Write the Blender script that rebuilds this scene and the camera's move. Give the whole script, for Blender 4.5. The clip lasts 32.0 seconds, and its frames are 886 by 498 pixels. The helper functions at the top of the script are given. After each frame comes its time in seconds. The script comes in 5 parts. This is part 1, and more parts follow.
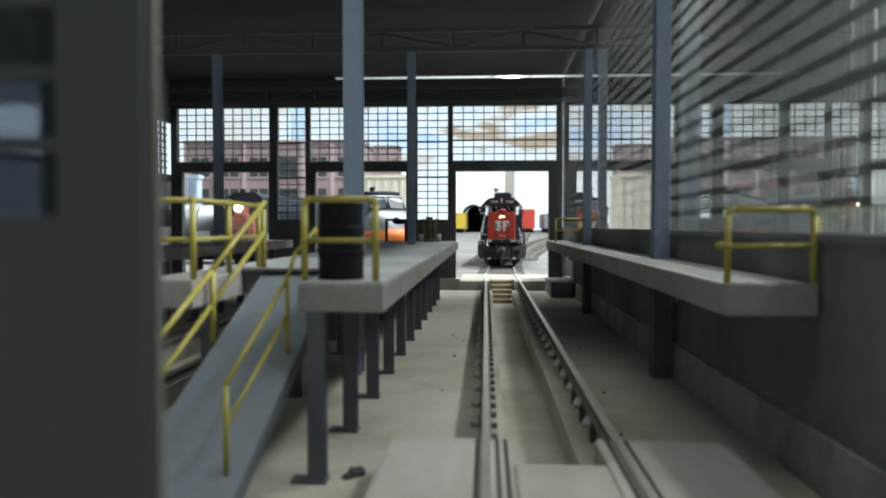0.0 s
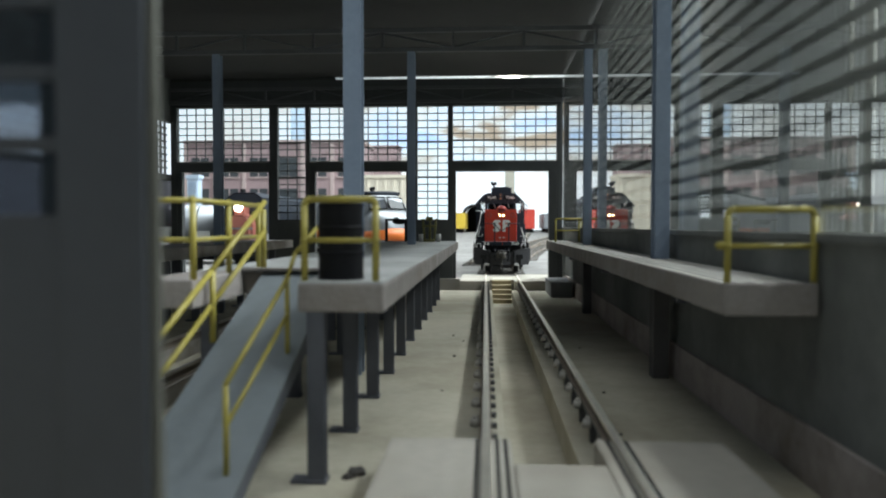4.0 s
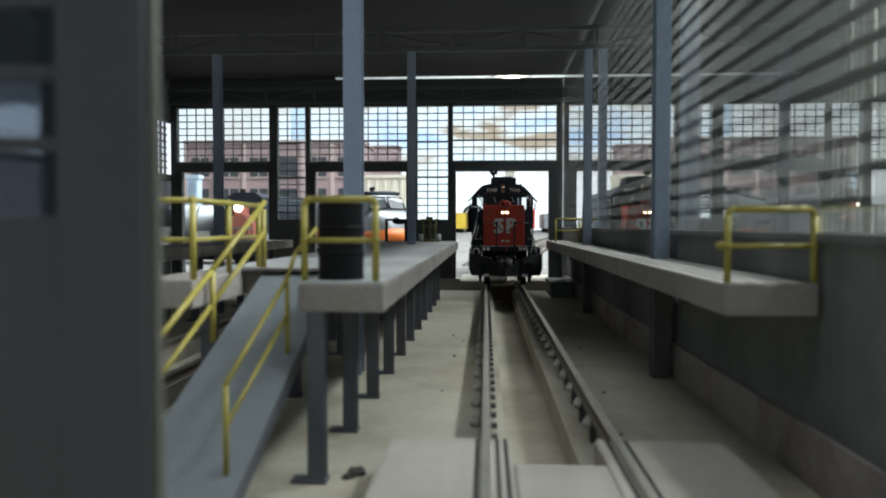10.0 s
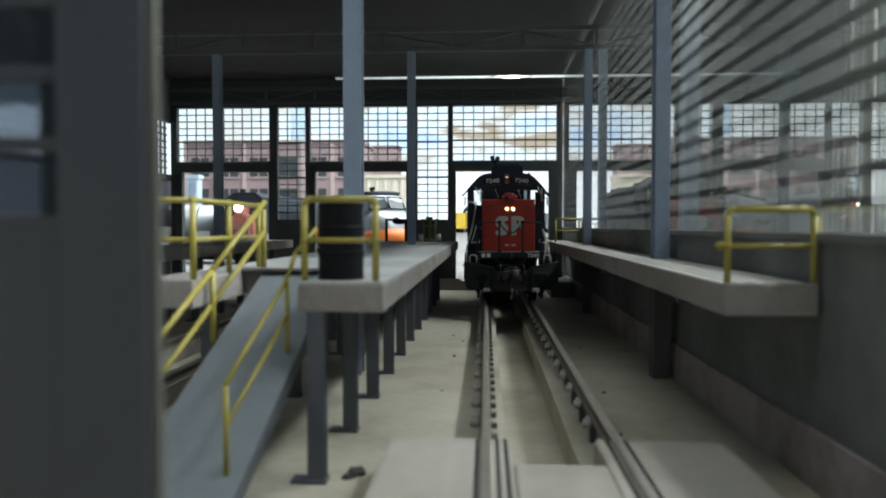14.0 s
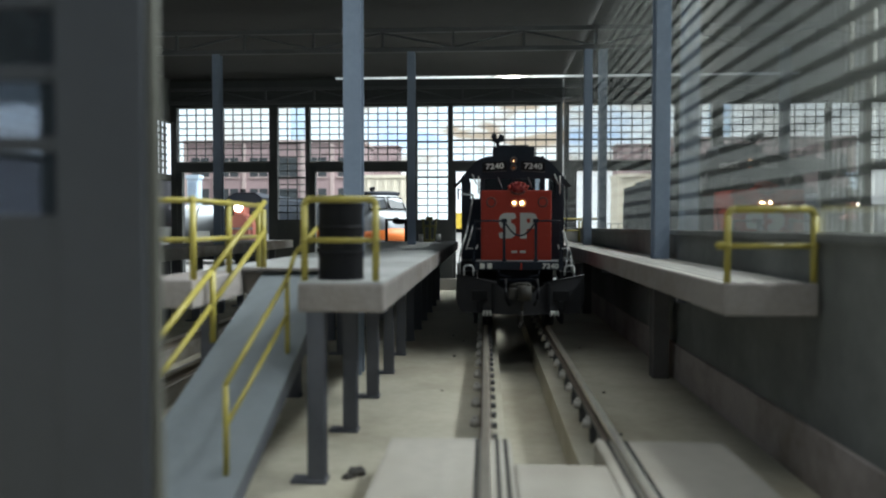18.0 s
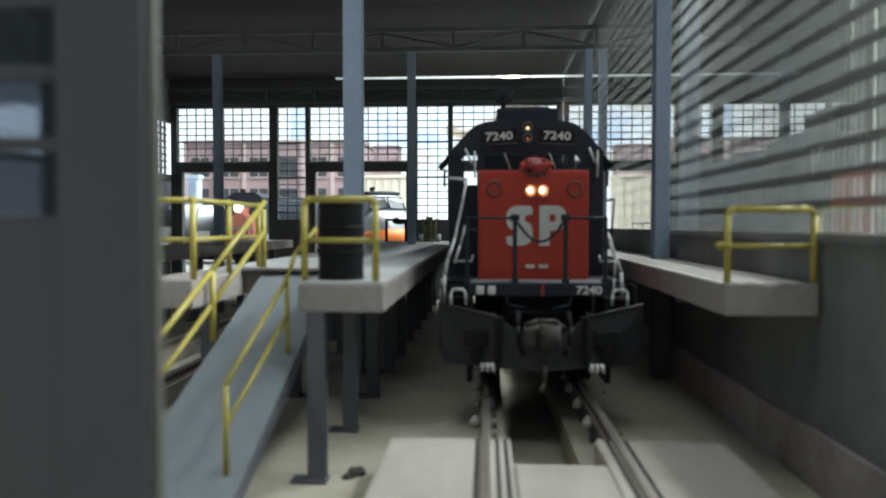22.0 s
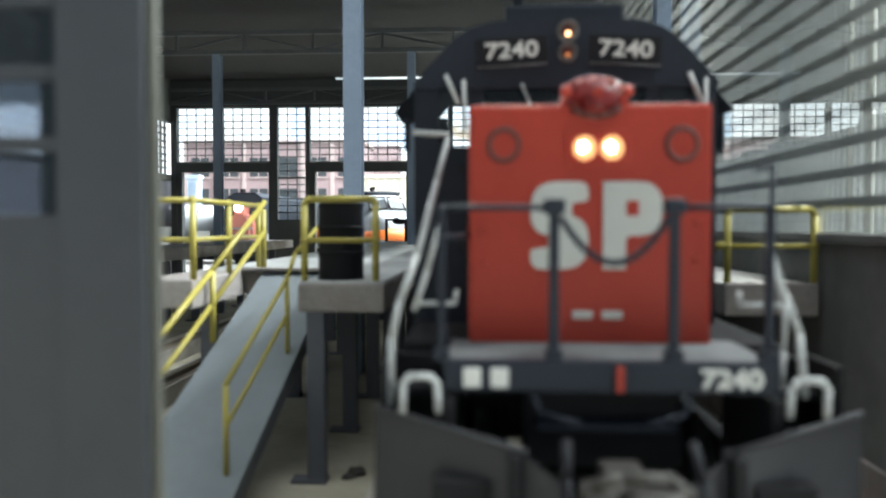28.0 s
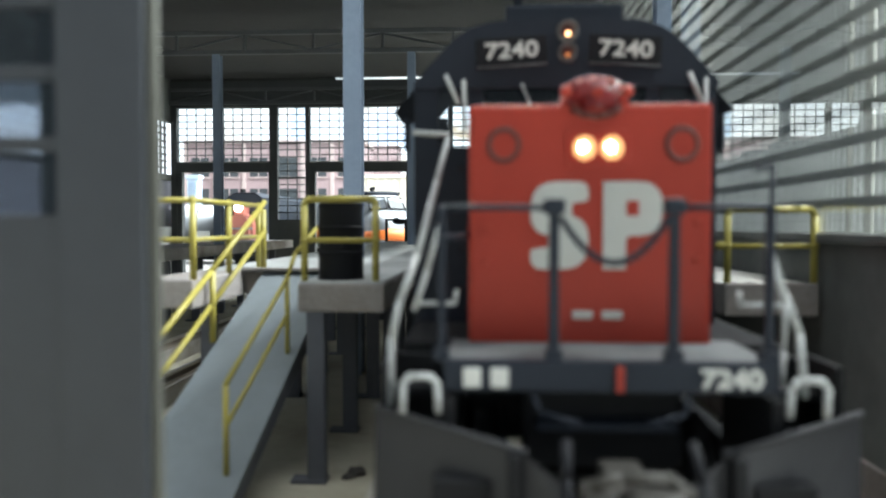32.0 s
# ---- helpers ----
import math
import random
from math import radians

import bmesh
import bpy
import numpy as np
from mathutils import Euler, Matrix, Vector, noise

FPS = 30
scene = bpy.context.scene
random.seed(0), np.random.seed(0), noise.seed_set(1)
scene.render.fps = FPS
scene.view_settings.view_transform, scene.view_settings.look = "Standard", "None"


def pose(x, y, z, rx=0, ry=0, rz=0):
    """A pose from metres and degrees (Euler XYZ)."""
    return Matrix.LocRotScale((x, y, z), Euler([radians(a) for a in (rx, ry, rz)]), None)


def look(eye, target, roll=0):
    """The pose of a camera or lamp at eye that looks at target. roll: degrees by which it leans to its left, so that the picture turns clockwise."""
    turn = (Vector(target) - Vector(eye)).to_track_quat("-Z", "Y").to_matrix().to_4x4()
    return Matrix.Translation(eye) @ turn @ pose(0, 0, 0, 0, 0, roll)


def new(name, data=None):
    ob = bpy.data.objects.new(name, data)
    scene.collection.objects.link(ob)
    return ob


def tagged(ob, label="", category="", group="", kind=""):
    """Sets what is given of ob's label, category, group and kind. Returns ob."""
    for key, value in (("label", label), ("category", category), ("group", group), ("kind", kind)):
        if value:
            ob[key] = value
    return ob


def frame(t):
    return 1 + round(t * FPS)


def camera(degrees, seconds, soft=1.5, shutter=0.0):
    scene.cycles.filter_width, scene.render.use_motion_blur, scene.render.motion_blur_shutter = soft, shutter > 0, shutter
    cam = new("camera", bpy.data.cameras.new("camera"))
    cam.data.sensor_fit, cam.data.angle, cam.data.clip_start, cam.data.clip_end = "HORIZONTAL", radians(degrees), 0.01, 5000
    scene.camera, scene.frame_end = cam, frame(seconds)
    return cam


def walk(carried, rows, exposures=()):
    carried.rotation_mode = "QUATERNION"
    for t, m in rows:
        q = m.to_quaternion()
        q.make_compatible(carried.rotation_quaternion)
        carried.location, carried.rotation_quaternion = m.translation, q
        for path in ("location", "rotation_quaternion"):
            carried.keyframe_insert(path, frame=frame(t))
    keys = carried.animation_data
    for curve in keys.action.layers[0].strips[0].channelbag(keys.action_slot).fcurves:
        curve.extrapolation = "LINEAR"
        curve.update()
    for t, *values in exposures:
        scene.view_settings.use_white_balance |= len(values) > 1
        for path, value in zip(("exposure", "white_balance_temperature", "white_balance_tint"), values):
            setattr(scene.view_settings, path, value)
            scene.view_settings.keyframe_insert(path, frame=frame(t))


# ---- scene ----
cam = camera(62.2, 32.0, soft=2.0)
EYE = pose(0.0, 0.0, 0.0245, 88.19, 0, 3.35)
walk(cam, [(0.0, EYE), (32.0, EYE)],
     exposures=[(0.0, 0.15), (9.0, 0.24), (14.0, 0.32), (17.0, 0.42), (19.0, 0.54), (22.0, 0.66), (23.0, 0.79), (24.0, 1.02), (25.0, 1.28), (25.5, 1.32), (27.5, 1.33), (32.0, 1.33)])
cam.data.dof.use_dof = True
cam.data.dof.focus_distance = 0.30
cam.data.dof.aperture_fstop = 37.0

# ---- light ----
world = bpy.data.worlds.new("room_air")
scene.world = world
world.use_nodes = True
world.node_tree.nodes["Background"].inputs[0].default_value = (0.62, 0.76, 0.87, 1)
world.node_tree.nodes["Background"].inputs[1].default_value = 0.2


def area_lamp(name, at, target, sx, sy, watts, color):
    d = bpy.data.lights.new(name, "AREA")
    d.shape, d.size, d.size_y, d.energy, d.color = "RECTANGLE", sx, sy, watts, color
    ob = new(name, d)
    ob.matrix_basis = look(at, target)
    return ob


area_lamp("tube_light_far", (-0.1, 1.0, 0.95), (-0.15, 0.85, 0), 1.5, 0.2, 26, (0.92, 1.0, 1.0))
area_lamp("tube_light_side", (0.80, 0.42, 1.0), (0.0, 0.42, 0), 1.5, 0.11, 32.0, (0.88, 0.97, 1.0))
# added fill from above the entry, no fixture of the room
area_lamp("front_fill_lamp", (0.0, -0.12, 1.12), (0.02, 0.15, 0), 1.0, 0.5, 2.9, (0.93, 0.99, 1.0))
# unseen lamp added to brighten the wall behind the side glass
area_lamp("wall_fill_lamp", (0.2, 3.9, 1.4), (0.62, 4.7, 0.5), 1.5, 0.3, 11.0, (0.93, 1.0, 1.0))

# ---- materials ----


def mat(name, color, rough=0.6, metal=0.0, grain=0.12, scale=400.0, stain=0.15, bump=0.2, emit=0.0, spec=0.5, vary=0.0, stretch=(1, 1, 1), dirt=0.0, dirt_color=(0.10, 0.075, 0.05), dirt_scale=22.0):
    """A node material: grain and stains at two scales, fine relief; scales per metre."""
    m = bpy.data.materials.new(name)
    m.use_nodes = True
    nt = m.node_tree
    b = nt.nodes["Principled BSDF"]
    b.inputs["Roughness"].default_value = rough
    b.inputs["Metallic"].default_value = metal
    b.inputs["Specular IOR Level"].default_value = spec
    co = nt.nodes.new("ShaderNodeTexCoord")
    mp = nt.nodes.new("ShaderNodeMapping")
    mp.inputs["Scale"].default_value = stretch
    nt.links.new(co.outputs["Object"], mp.inputs[0])
    fine = nt.nodes.new("ShaderNodeTexNoise")
    fine.inputs["Scale"].default_value, fine.inputs["Detail"].default_value = scale * 4, 4
    big = nt.nodes.new("ShaderNodeTexNoise")
    big.inputs["Scale"].default_value, big.inputs["Detail"].default_value = scale * 0.35, 3
    for n in (fine, big):
        nt.links.new(mp.outputs[0], n.inputs["Vector"])
    value = nt.nodes.new("ShaderNodeMath")
    value.operation = "MULTIPLY_ADD"
    nt.links.new(fine.outputs["Fac"], value.inputs[0])
    value.inputs[1].default_value, value.inputs[2].default_value = 2 * grain, 1 - grain - stain
    two = nt.nodes.new("ShaderNodeMath")
    two.operation = "MULTIPLY_ADD"
    nt.links.new(big.outputs["Fac"], two.inputs[0])
    two.inputs[1].default_value = 2 * stain
    nt.links.new(value.outputs[0], two.inputs[2])
    last = two
    if vary:
        info = nt.nodes.new("ShaderNodeObjectInfo")
        v = nt.nodes.new("ShaderNodeMath")
        v.operation = "MULTIPLY_ADD"
        nt.links.new(info.outputs["Random"], v.inputs[0])
        v.inputs[1].default_value = 2 * vary
        nt.links.new(two.outputs[0], v.inputs[2])
        last = nt.nodes.new("ShaderNodeMath")
        last.operation = "SUBTRACT"
        last.inputs[1].default_value = vary
        nt.links.new(v.outputs[0], last.inputs[0])
    mul = nt.nodes.new("ShaderNodeVectorMath")
    mul.operation = "SCALE"
    mul.inputs[0].default_value = color
    nt.links.new(last.outputs[0], mul.inputs["Scale"])
    nt.links.new(mul.outputs[0], b.inputs["Base Color"])
    if dirt:
        ns = nt.nodes.new("ShaderNodeTexNoise")
        ns.inputs["Scale"].default_value, ns.inputs["Detail"].default_value, ns.inputs["Roughness"].default_value = dirt_scale, 6, 0.65
        nt.links.new(mp.outputs[0], ns.inputs["Vector"])
        rng = nt.nodes.new("ShaderNodeMapRange")
        rng.inputs["From Min"].default_value, rng.inputs["From Max"].default_value = 0.44, 0.62
        rng.inputs["To Max"].default_value = dirt
        nt.links.new(ns.outputs["Fac"], rng.inputs["Value"])
        mix = nt.nodes.new("ShaderNodeMix")
        mix.data_type = "RGBA"
        nt.links.new(rng.outputs[0], mix.inputs["Factor"])
        nt.links.new(mul.outputs[0], mix.inputs[6])
        mix.inputs[7].default_value = (*dirt_color, 1)
        nt.links.new(mix.outputs[2], b.inputs["Base Color"])
    if bump:
        bp = nt.nodes.new("ShaderNodeBump")
        bp.inputs["Strength"].default_value, bp.inputs["Distance"].default_value = bump, 0.0002
        nt.links.new(fine.outputs["Fac"], bp.inputs["Height"])
        nt.links.new(bp.outputs[0], b.inputs["Normal"])
    if emit:
        b.inputs["Emission Color"].default_value = (*color, 1)
        b.inputs["Emission Strength"].default_value = emit
    return m


def translucent(name, color):
    """Thin white plastic that lets half of the light through."""
    m = mat(name, color, 0.7, scale=400)
    nt = m.node_tree
    tl, mx = nt.nodes.new("ShaderNodeBsdfTranslucent"), nt.nodes.new("ShaderNodeMixShader")
    tl.inputs[0].default_value = (*color, 1)
    mx.inputs[0].default_value = 0.5
    nt.links.new(nt.nodes["Principled BSDF"].outputs[0], mx.inputs[1])
    nt.links.new(tl.outputs[0], mx.inputs[2])
    nt.links.new(mx.outputs[0], nt.nodes["Material Output"].inputs[0])
    return m


def glass(name, tint, gloss, rough=0.03, wave=0.0, haze=0.0):
    """Thin clear sheet: see-through with a Fresnel-weighted reflection."""
    m = bpy.data.materials.new(name)
    m.use_nodes = True
    nt = m.node_tree
    nt.nodes.remove(nt.nodes["Principled BSDF"])
    out = nt.nodes["Material Output"]
    tr, gl, mx = (nt.nodes.new("ShaderNodeBsdf" + k) for k in ("Transparent", "Glossy", "Transparent"))
    nt.nodes.remove(mx)
    mx = nt.nodes.new("ShaderNodeMixShader")
    if haze:
        nt.nodes.remove(tr)
        tr = nt.nodes.new("ShaderNodeBsdfRefraction")
        tr.inputs["IOR"].default_value, tr.inputs["Roughness"].default_value = 1.08, haze
    tr.inputs[0].default_value = (*tint, 1)
    gl.inputs["Roughness"].default_value = rough
    lw = nt.nodes.new("ShaderNodeLayerWeight")
    lw.inputs["Blend"].default_value = 0.5
    pw = nt.nodes.new("ShaderNodeMath")
    pw.operation = "POWER"
    pw.inputs[1].default_value = 3.0
    nt.links.new(lw.outputs["Facing"], pw.inputs[0])
    fr = nt.nodes.new("ShaderNodeMath")
    fr.operation = "MULTIPLY_ADD"
    nt.links.new(pw.outputs[0], fr.inputs[0])
    fr.inputs[1].default_value, fr.inputs[2].default_value = gloss, 0.03
    if wave:
        co = nt.nodes.new("ShaderNodeTexCoord")
        ns = nt.nodes.new("ShaderNodeTexNoise")
        ns.inputs["Scale"].default_value = 60
        nt.links.new(co.outputs["Object"], ns.inputs["Vector"])
        bp = nt.nodes.new("ShaderNodeBump")
        bp.inputs["Strength"].default_value, bp.inputs["Distance"].default_value = wave, 0.0003
        nt.links.new(ns.outputs["Fac"], bp.inputs["Height"])
        nt.links.new(bp.outputs[0], gl.inputs["Normal"])
    nt.links.new(fr.outputs[0], mx.inputs[0])
    nt.links.new(tr.outputs[0], mx.inputs[1])
    nt.links.new(gl.outputs[0], mx.inputs[2])
    nt.links.new(mx.outputs[0], out.inputs[0])
    return m


CONCRETE = mat("cast_concrete", (0.43, 0.40, 0.315), 0.85, stain=0.2, scale=150, bump=0.3, dirt=0.55, dirt_color=(0.21, 0.175, 0.115))
CONCRETE_DARK = mat("dark_concrete", (0.30, 0.28, 0.25), 0.85, stain=0.25, scale=150, dirt=0.6, dirt_scale=45)
BASE_BROWN = mat("brown_render", (0.40, 0.35, 0.33), 0.85, spec=0.15, stain=0.2, scale=150, dirt=0.5, dirt_scale=40)
BLOCK_GREY = mat("block_grey", (0.19, 0.195, 0.20), 0.85, stain=0.2, scale=150, dirt=0.4, dirt_color=(0.1, 0.1, 0.1), dirt_scale=40)
FOOT_SHADE = mat("column_foot_shade", (0.13, 0.122, 0.118), 0.85, stain=0.25, scale=150, dirt=0.5, dirt_color=(0.06, 0.058, 0.055), dirt_scale=40)
STEP_WOOD = mat("step_wood", (0.36, 0.30, 0.18), 0.75, stain=0.25, scale=250, stretch=(0.2, 1, 1))
SLAB = mat("slab_plaster", (0.40, 0.372, 0.32), 0.8, stain=0.12, scale=120, dirt=0.4, dirt_color=(0.22, 0.18, 0.13), dirt_scale=30)
STEEL_BLUE = mat("blue_grey_paint", (0.21, 0.26, 0.335), 0.55, scale=250)
DARK_STEEL = mat("dark_steel_paint", (0.085, 0.09, 0.095), 0.6, scale=250)
DADO = mat("dado_paint", (0.205, 0.21, 0.20), 0.85, spec=0.12, stain=0.25, scale=80, dirt=0.5, dirt_color=(0.06, 0.065, 0.06), dirt_scale=25)
ROOF = mat("roof_underside", (0.045, 0.045, 0.044), 0.8, stain=0.2, scale=60)
JAMB_EDGE = mat("olive_trim_and_lit_edge", (0.06, 0.06, 0.049), 0.7, scale=200, stain=0.25)
# darker than mullion_paint: the backlit front wall's shade is in this colour
JAMB_SHADED = mat("shaded_jamb_paint", (0.025, 0.028, 0.034), 0.6, scale=200, stain=0.2)
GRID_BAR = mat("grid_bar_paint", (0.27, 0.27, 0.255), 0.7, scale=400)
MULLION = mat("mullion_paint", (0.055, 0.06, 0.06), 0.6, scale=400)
YELLOW = mat("yellow_paint", (0.34, 0.285, 0.055), 0.45, scale=700, bump=0.4, stain=0.2)
DECK = mat("deck_board", (0.62, 0.60, 0.54), 0.8, stain=0.15, scale=250, vary=0.08, stretch=(1, 0.1, 1))
PALE_BAR = translucent("pale_styrene_bar", (0.40, 0.41, 0.41))
GREY_BAR = translucent("grey_styrene_bar", (0.30, 0.31, 0.31))
DECK_GAP = mat("deck_gap_shade", (0.05, 0.045, 0.04), 0.9, scale=300)
DECK_SIDE = mat("deck_concrete", (0.29, 0.262, 0.245), 0.85, grain=0.2, stain=0.35, scale=350, bump=0.5, dirt=0.5, dirt_color=(0.14, 0.11, 0.09), dirt_scale=60)
SCREED = mat("deck_screed", (0.42, 0.425, 0.41), 0.8, stain=0.2, grain=0.15, scale=200, bump=0.3, dirt=0.45, dirt_color=(0.22, 0.215, 0.2), dirt_scale=45)
LEG = mat("leg_paint", (0.095, 0.10, 0.118), 0.6, scale=300)
RAMP = mat("ramp_sheet", (0.17, 0.192, 0.205), 0.7, stain=0.15, scale=150, dirt=0.4, dirt_color=(0.13, 0.14, 0.145), dirt_scale=35)
BLACK = mat("black_plastic", (0.009, 0.009, 0.011), 0.7, spec=0.2, scale=500)
RAIL_STEEL = mat("rail_head", (0.80, 0.76, 0.67), 0.4, metal=1.0, scale=600, stain=0.2)
GROOVE = mat("groove_shade", (0.03, 0.028, 0.025), 0.9, scale=600)
RAIL_SIDE = mat("rail_web", (0.17, 0.14, 0.11), 0.7, scale=600)
PEDESTAL = mat("rail_pedestal", (0.07, 0.07, 0.07), 0.7, scale=600)
PALE_CLIP = mat("pale_clip", (0.42, 0.40, 0.36), 0.8, scale=600)
RED = mat("scarlet_paint", (0.315, 0.0295, 0.0155), 0.48, spec=0.3, scale=300, stain=0.08, grain=0.05, bump=0.08)
LOCO_GREY = mat("dark_lark_grey", (0.013, 0.017, 0.026), 0.6, spec=0.25, scale=300, bump=0.1)
LOCO_BLACK = mat("underframe_black", (0.016, 0.016, 0.017), 0.75, spec=0.1, scale=300)
WHITE = mat("white_paint", (0.45, 0.45, 0.425), 0.55, scale=500, grain=0.05)
WHITE_RAIL = mat("white_handrail", (0.42, 0.43, 0.42), 0.5, scale=600)
SILL_PALE = mat("dusty_walkway", (0.13, 0.133, 0.133), 0.8, scale=500, dirt=0.8, dirt_color=(0.03, 0.03, 0.032), dirt_scale=150)
HEAD = mat("headlight_lens", (1.0, 0.74, 0.38), 0.2, emit=42.0, grain=0, stain=0, bump=0)
LAMP_DIM = mat("signal_lens", (1.0, 0.55, 0.25), 0.2, emit=2.5, grain=0, stain=0, bump=0)
LENS_RED = mat("red_lens", (0.17, 0.013, 0.012), 0.25, scale=600)
DARK_RED = mat("dull_red", (0.09, 0.02, 0.016), 0.5, scale=500)
# rim has its own glow, painting the warm halo round the bulb
HEAD_RIM = mat("headlight_rim", (1.0, 0.48, 0.2), 0.3, scale=500, emit=0.36)
NUMBER = mat("number_white", (0.55, 0.55, 0.52), 0.6, scale=500, grain=0.05, stain=0.05)
PLOW = mat("plow_paint", (0.019, 0.019, 0.022), 0.6, scale=400, stain=0.3)
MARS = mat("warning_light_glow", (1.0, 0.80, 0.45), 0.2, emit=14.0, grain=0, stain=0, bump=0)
LAMP_DARK = mat("signal_bulb_dim", (1.0, 0.35, 0.12), 0.2, emit=0.12, grain=0, stain=0, bump=0)
BRONZE = mat("coupler_bronze", (0.04, 0.036, 0.03), 0.7, metal=0.1, scale=700)
DUSTY_GLASS = glass("dusty_window_glass", (0.62, 0.67, 0.73), 0.6, 0.05, haze=0.2)
DARK_TINT_GLASS = glass("dark_tint_glass", (0.27, 0.265, 0.275), 0.3, 0.2)
GLASS = glass("window_glass", (0.95, 0.97, 0.97), 0.6, 0.02)
SHEET = glass("styrene_sheet", (0.92, 0.92, 0.89), 0.95, 0.008, wave=0.004)
CLEAR_PANE = glass("cab_clear_pane", (0.9, 0.92, 0.92), 0.5, 0.02)
LOCO_GLASS = glass("cab_glass", (0.35, 0.38, 0.40), 0.8, 0.03)
GROUND = mat("yard_ballast", (0.17, 0.165, 0.16), 0.9, grain=0.4, stain=0.4, scale=120, bump=0.8, dirt=0.6, dirt_color=(0.085, 0.082, 0.078), dirt_scale=26)
BRICK = mat("red_brick", (0.27, 0.195, 0.20), 0.85, scale=60)
BRICK_TRIM = mat("buff_trim", (0.36, 0.285, 0.275), 0.85, scale=60)
DARK_GLASS = mat("dark_window", (0.045, 0.05, 0.055), 0.35, spec=0.2, scale=60)
BUFF = mat("buff_stone", (0.50, 0.46, 0.38), 0.8, scale=60)
SILVER = mat("silver_paint", (0.21, 0.225, 0.24), 0.4, metal=0.3, scale=200)
ORANGE = mat("orange_paint", (0.70, 0.17, 0.03), 0.5, scale=200)
YELLOW_CAR = mat("yellow_car", (0.50, 0.36, 0.04), 0.5, scale=100)
ROOM_WALL = mat("room_wall_paint", (0.72, 0.74, 0.74), 0.9, scale=4)
ROOM = mat("room_paint", (0.55, 0.55, 0.54), 0.9, scale=5)
OLIVE = mat("olive_paint", (0.16, 0.15, 0.04), 0.5, scale=500)
CLINKER = mat("clinker", (0.05, 0.045, 0.04), 0.8, scale=900, bump=0.6)
SLEEPER = mat("sleeper_brown", (0.15, 0.14, 0.128), 0.85, scale=150)
PALE_STONE = mat("pale_stone", (0.6, 0.58, 0.5), 0.8, scale=30)
BLUE_PANEL = mat("blue_panel", (0.45, 0.55, 0.66), 0.5, scale=30)
MAROON = mat("maroon_paint", (0.30, 0.10, 0.075), 0.5, scale=200)
RED_CAR = mat("red_car", (0.42, 0.04, 0.025), 0.5, scale=100)
HEAD_FAR = mat("standing_headlight", (1.0, 0.93, 0.8), 0.2, emit=30.0, grain=0, stain=0, bump=0)
SLIT_GLOW = mat("slit_glow", (1.0, 0.98, 0.92), 0.3, emit=2.2, grain=0, stain=0, bump=0)
TUBE = mat("fluorescent_tube", (1.0, 0.98, 0.92), 0.3, emit=25.0, grain=0, stain=0, bump=0)



